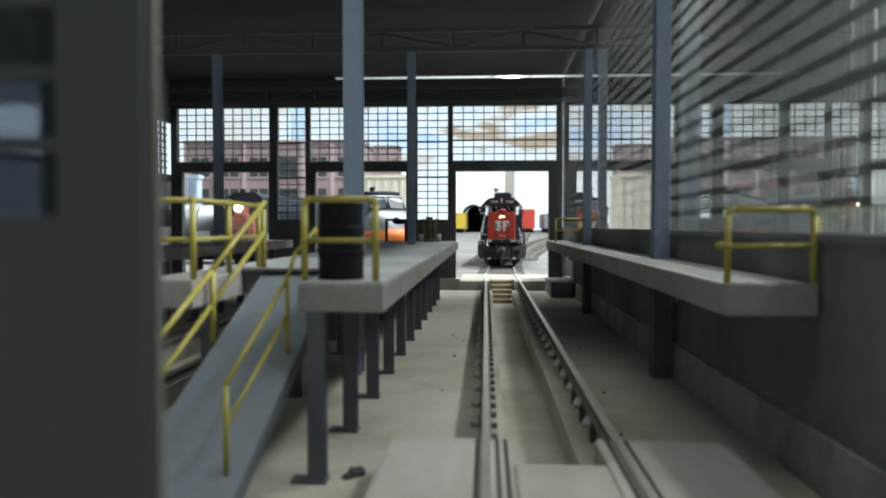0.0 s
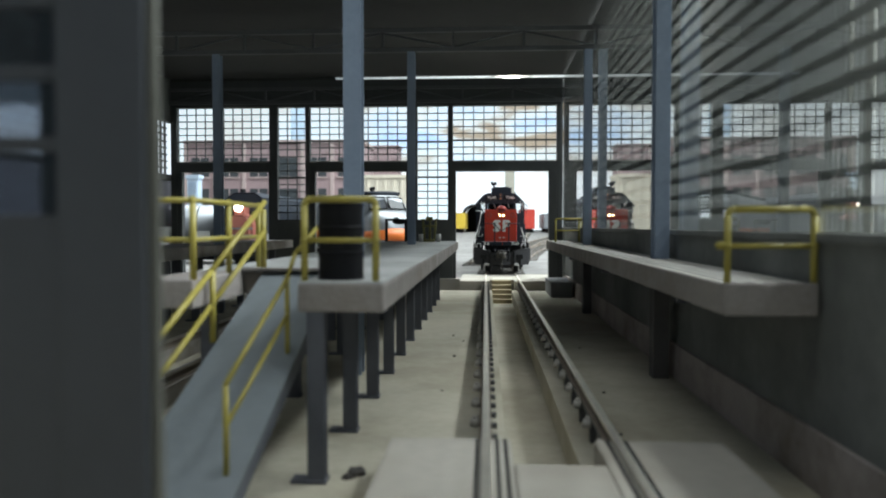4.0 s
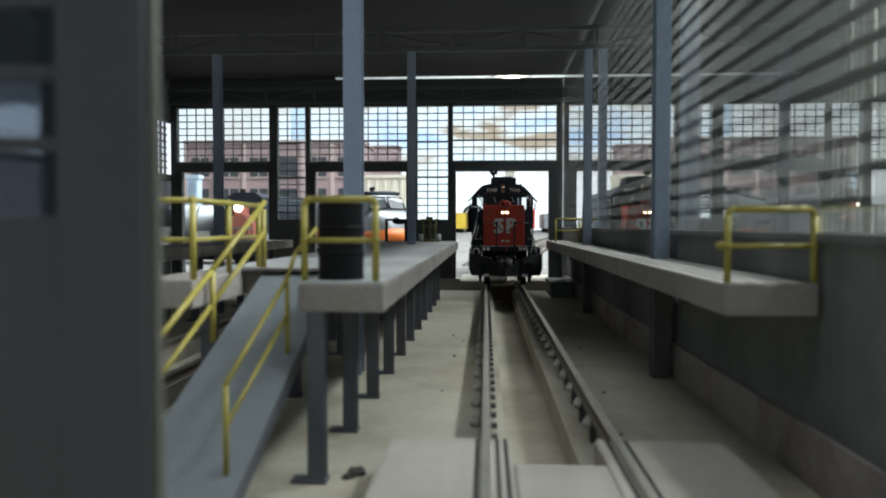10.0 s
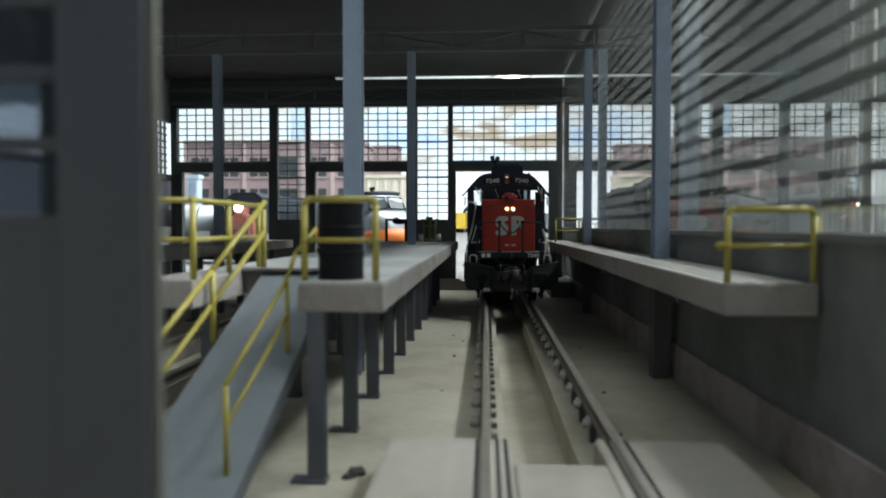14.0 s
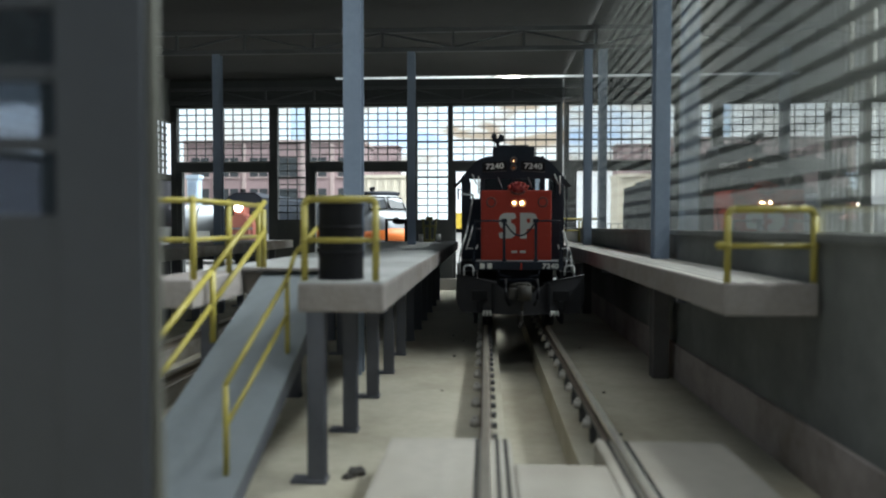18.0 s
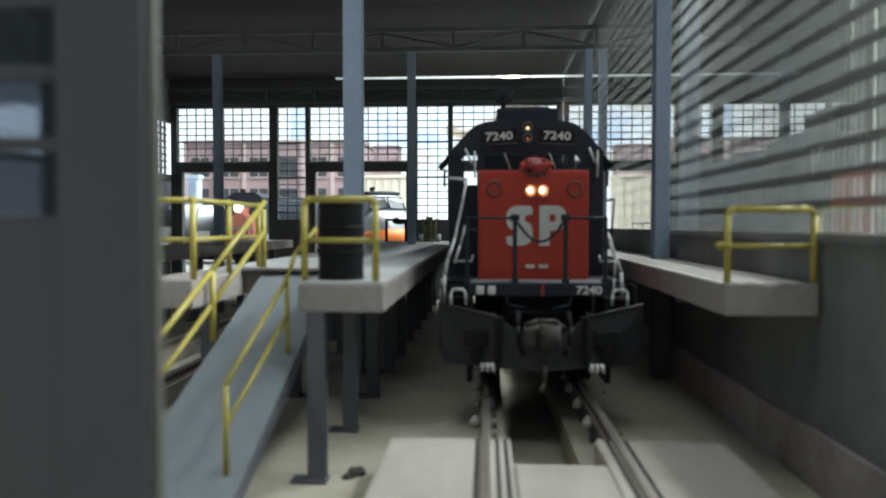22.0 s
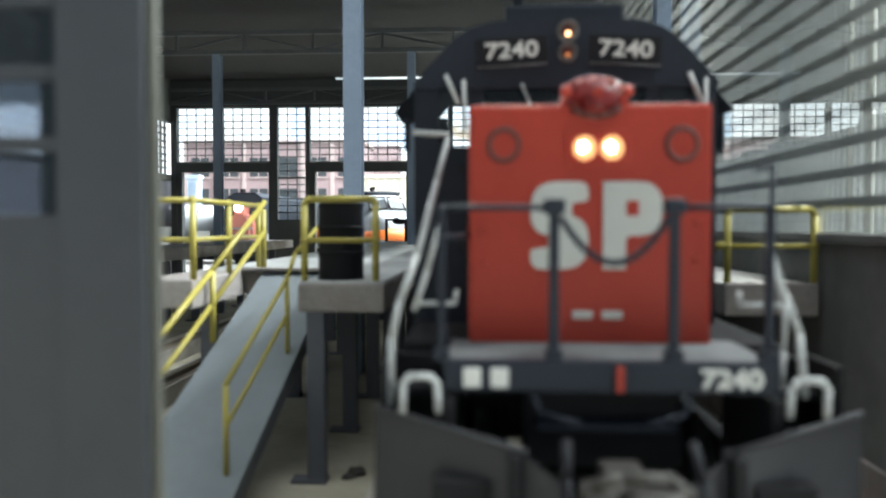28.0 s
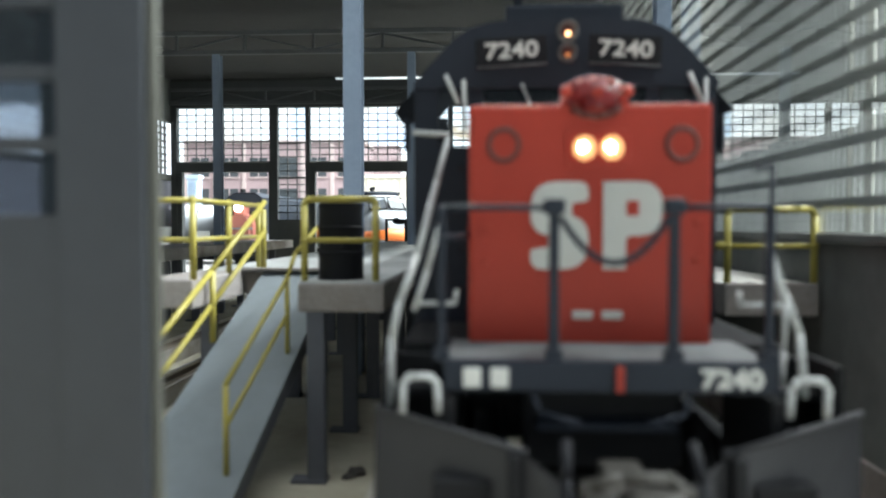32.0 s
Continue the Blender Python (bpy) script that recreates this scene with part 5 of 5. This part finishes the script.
        if s < 0:
            front_part("step_handrail", wire(bmesh.new(), [(-13.0, 27.8, 32.8), (-13.6, 20, 28.0), (-14.7, 12, 21.6), (-15.8, 9, 18.2), (-16.3, 8, 15.6), (-16.4, 7.4, 10.6)], 0.3, 8), WHITE_RAIL, L, "pale painted step handrail")
            front_part("step_handrail", wire(bmesh.new(), [(-12.6, 9, 24.2), (-13.6, 8.6, 20.6), (-14.6, 8.4, 17.6)], 0.22, 8), WHITE_RAIL, L, "pale painted step handrail")
            front_part("cab_grab", wire(bmesh.new(), [(-16.7, 27.6, 33.4), (-12.9, 27.6, 33.1)], 0.3, 8), WHITE_RAIL, L)
        else:
            front_part("corner_post", wire(bmesh.new(), [(12.6, 12.4, 28.4), (14.0, 12, 28.6), (13.4, 11, 22.5)], 0.2, 8), LOCO_GREY, L)
            front_part("step_handrail", wire(bmesh.new(), [(12.4, 9, 22.8), (13.6, 8.6, 19.0), (14.6, 8.2, 16.2), (14.8, 7.6, 11.6)], 0.3, 8), WHITE_RAIL, L, "pale painted step handrail")
            front_part("step_handrail", wire(bmesh.new(), [(12.6, 8.6, 21.2), (13.6, 8.3, 18.4), (13.4, 8.0, 15), (13.2, 7.8, 12.4)], 0.2, 8), WHITE_RAIL, L)
        front_part("walkway_grab", wire(bmesh.new(), [(s * 14.8, 12, 17.8), (s * 11.6, 12, 17.8), (s * 11.4, 12, 18.9)], 0.2, 6), WHITE_RAIL, L)
    # end handrails with hanging chain
    for x in (-12.3, -4.0, 4.7, 11.5):
        inner = abs(x) < 6
        w = 0.38 if inner else 0.3
        bm = boxes((x - w, x + w, 5.7, 6.3, 14.3, 25.4), bevel=0.12)
        box(bm, x - 0.6, x + 0.6, 5.5, 6.6, 14.4, 15.2)
        front_part("handrail_post", bm, LOCO_GREY, L)
        if inner:
            front_part("post_cap", boxes((x - 0.8, x + 0.8, 5.4, 6.6, 24.8, 25.9), bevel=0.25), LOCO_GREY, L)
    front_part("end_handrail", wire(bmesh.new(), [(-12.3, 6, 25.3), (-4.0, 6, 25.3)], 0.24), LOCO_GREY, L)
    front_part("end_handrail", wire(bmesh.new(), [(4.7, 6, 25.3), (11.5, 6, 25.3)], 0.24), LOCO_GREY, L)
    front_part("end_handrail", wire(bmesh.new(), [(-12.3, 6, 23.2), (-10.6, 14, 23.2)], 0.2), LOCO_GREY, L)
    chain = [(-3.55 + 7.8 * i / 12, 5.7, 24.6 - 3.2 * (1 - ((i - 6) / 6) ** 2)) for i in range(13)]
    front_part("safety_chain", wire(bmesh.new(), chain, 0.27, 6), LOCO_GREY, L, "dark safety chain hanging between posts")
    for s in (-1, 1):
        for y in range(68, 190, 20):
            front_part("side_stanchion", wire(bmesh.new(), [(s * 16, y, 14), (s * 16, y, 25)], 0.22, 6), LOCO_GREY, L)
        front_part("side_handrail", wire(bmesh.new(), [(s * 16, 63, 25), (s * 16, 190, 25)], 0.22, 6), LOCO_GREY, L)
    # plow
    plow = None
    for s in (-1, 1):
        bm = bmesh.new()
        v = [bm.verts.new(p) for p in ((s * 0.9, 0.15, 4.9), (s * 6.6, 1.6, 9.0), (s * 16.9, 5.6, 10.9), (s * 17.0, 5.4, 4.2), (s * 15.7, 4.4, 1.0), (s * 0.01, -0.6, 0.8), (s * 0.01, -0.1, 4.5))]
        bm.faces.new(v)
        bmesh.ops.solidify(bm, geom=bm.faces[:], thickness=0.6)
        plow = plow_part("plow_blade", bm, PLOW, L, "dull dark grey snow plow blade")
        plow_part("plow_lip", wire(bmesh.new(), [(s * 6.3, 1.4, 9.1), (s * 16.9, 5.4, 11.0)], 0.2, 6), PLOW, L)
        # black box on the blade paints the shade of a square opening
        plow_part("plow_step", boxes((min(s * 8.6, s * 12.6), max(s * 8.6, s * 12.6), 2.0, 4.5, 4.3, 6.9), bevel=0.2), LOCO_BLACK, L, "dark pocket in the plow")
        plow_part("hose_stub", boxes((min(s * 9.8, s * 11.4), max(s * 9.8, s * 11.4), 1.9, 4.0, 1.4, 4.3), bevel=0.3), LOCO_BLACK, L)
        plow_part("plow_brace", boxes((min(s * 6.8, s * 7.6), max(s * 6.8, s * 7.6), 0.6, 3.5, 1.5, 9), bevel=0.1), LOCO_BLACK, L)
        # white prongs draw the W-shaped glint at the foot of the plow
        bm = bmesh.new()
        for k in (-0.75, 0, 0.75):
            rod(bm, (s * 8.7 + k, 0.4, 1.9), (s * 8.7 + k * 1.3, 0.2, 0.5), 0.32, 8)
        plow_part("rail_wiper", bm, WHITE, L, "small white bristle at the rail")
    # coupler
    cp = plow_part("coupler", boxes((-1.4, 1.4, -2.4, 4, 5.4, 8.0), bevel=0.4), BRONZE, L, "dull bronze knuckle coupler")
    bm = bmesh.new()
    rod(bm, (0.9, -3.4, 5.0), (0.9, -3.4, 8.6), 1.7, 18)
    plow_part("knuckle", bm, BRONZE, cp)
    plow_part("guard_arm", boxes((-3.2, -1.2, -4.2, -0.5, 5.2, 8.2), bevel=0.6), BRONZE, cp)
    plow_part("coupler_cap", wire(bmesh.new(), [(-2.8, -3.0, 8.5), (-1.0, -3.6, 9.2), (1.6, -3.6, 9.2), (3.1, -3.0, 8.0)], 0.4, 8), BRONZE, cp)
    plow_part("trip_pin", wire(bmesh.new(), [(0.2, -2.6, 5.2), (0.2, -3.0, 2.2), (0.0, -3.2, -0.6), (-0.6, -3.8, -1.8)], 0.4, 8), BRONZE, cp)
    for x in (-3.8, 4.2):
        plow_part("air_hose", wire(bmesh.new(), [(x, 1.0, 10), (x * 1.05, -0.8, 8), (x * 1.0, -1.2, 5), (x * 0.8, -1.0, 3.4)], 0.4, 8), BLACK, L)
    # running gear
    part("fuel_tank", boxes((-12, 12, 85, 130, -1.0, 12.3), bevel=1.2), LOCO_BLACK, L)
    for y0 in (14, 148):
        for s in (-1, 1):
            part("truck_frame", boxes((min(s * 11, s * 12.6), max(s * 11, s * 12.6), y0, y0 + 40, -0.6, 6.5), bevel=0.6), LOCO_BLACK, L)
        part("bolster", boxes((-11, 11, y0 + 16, y0 + 24, 2.5, 12.3), bevel=0.4), LOCO_BLACK, L)
    wheels = [wheelset(L, y) for y in (19.5, 48, 154, 182)]
    return L, wheels, turning


LOCO, WHEELS, REFLECTORS = locomotive()
# time and distance of the plow's tip along the track
RUN = [(0, 510), (3, 451), (5, 415), (7, 385.5), (9, 352), (11, 317), (13, 277), (15, 245), (17, 212), (18, 190), (19, 169), (20, 152), (21, 134), (22, 117), (23, 99.3), (24, 81.2), (25, 63.3), (25.5, 54.9), (26, 49.2), (26.6, 46.6), (27.5, 46.4), (32, 46.4)]
# ---- call all ----
shed_floor()
ground()
window_wall(Y_END, -1)
window_wall(Y_FRONT, 1)
side_wall()
left_wall()
outside_pipes()
roof()
room()
for yy in (Y_ROW_B, Y_END - 3):
    truss(yy, 92.3, 101.5, X_LEFT, X_WALL, 8)
for yy in (Y_ROW_A, Y_ROW_B):
    for xx, w in ((-106.6, 3.0), (-29.2, 3.0), (39.2, 3.0)) if yy == Y_ROW_B else ((-30.2, 4.0), (38.9, 3.3)):
        i_column(xx, yy, FLOOR, 92.2, w)
tracks()
platforms()
drum(-19.9, 100, DECK_Z)
railings()
platform_clutter()
yard()
room_lamp()


def bend(d):
    """Sideways place of the track's centre, which curves off beyond the shed."""
    return TRACK_X + 0.3 + (1.5e-4 * (d - 400) ** 2 if d > 400 else 0)


def motions():
    rows, spun = [], [[] for _ in WHEELS]
    for t, d in RUN:
        turn = math.degrees(math.atan2(bend(d + 150) - bend(d + 10), 140))
        rows.append((t, pose(bend(d) * MM, d * MM, 0, 0, 0, -turn)))
    walk(LOCO, rows)
    # the wheels roll with the distance run
    ts = [i * 0.4 for i in range(68)] + [27.5, 32.0]
    td, dd = [t for t, d in RUN], [d for t, d in RUN]
    for w, y in zip(WHEELS, (19.5, 48, 154, 182)):
        walk(w, [(t, pose(0, y * MM, 2.1 * MM, math.degrees((510 - float(np.interp(t, td, dd))) / 5.8), 0, 0)) for t in ts])

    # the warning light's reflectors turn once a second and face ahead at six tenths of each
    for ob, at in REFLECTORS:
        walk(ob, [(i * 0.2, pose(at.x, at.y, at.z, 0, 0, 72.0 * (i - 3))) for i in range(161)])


motions()
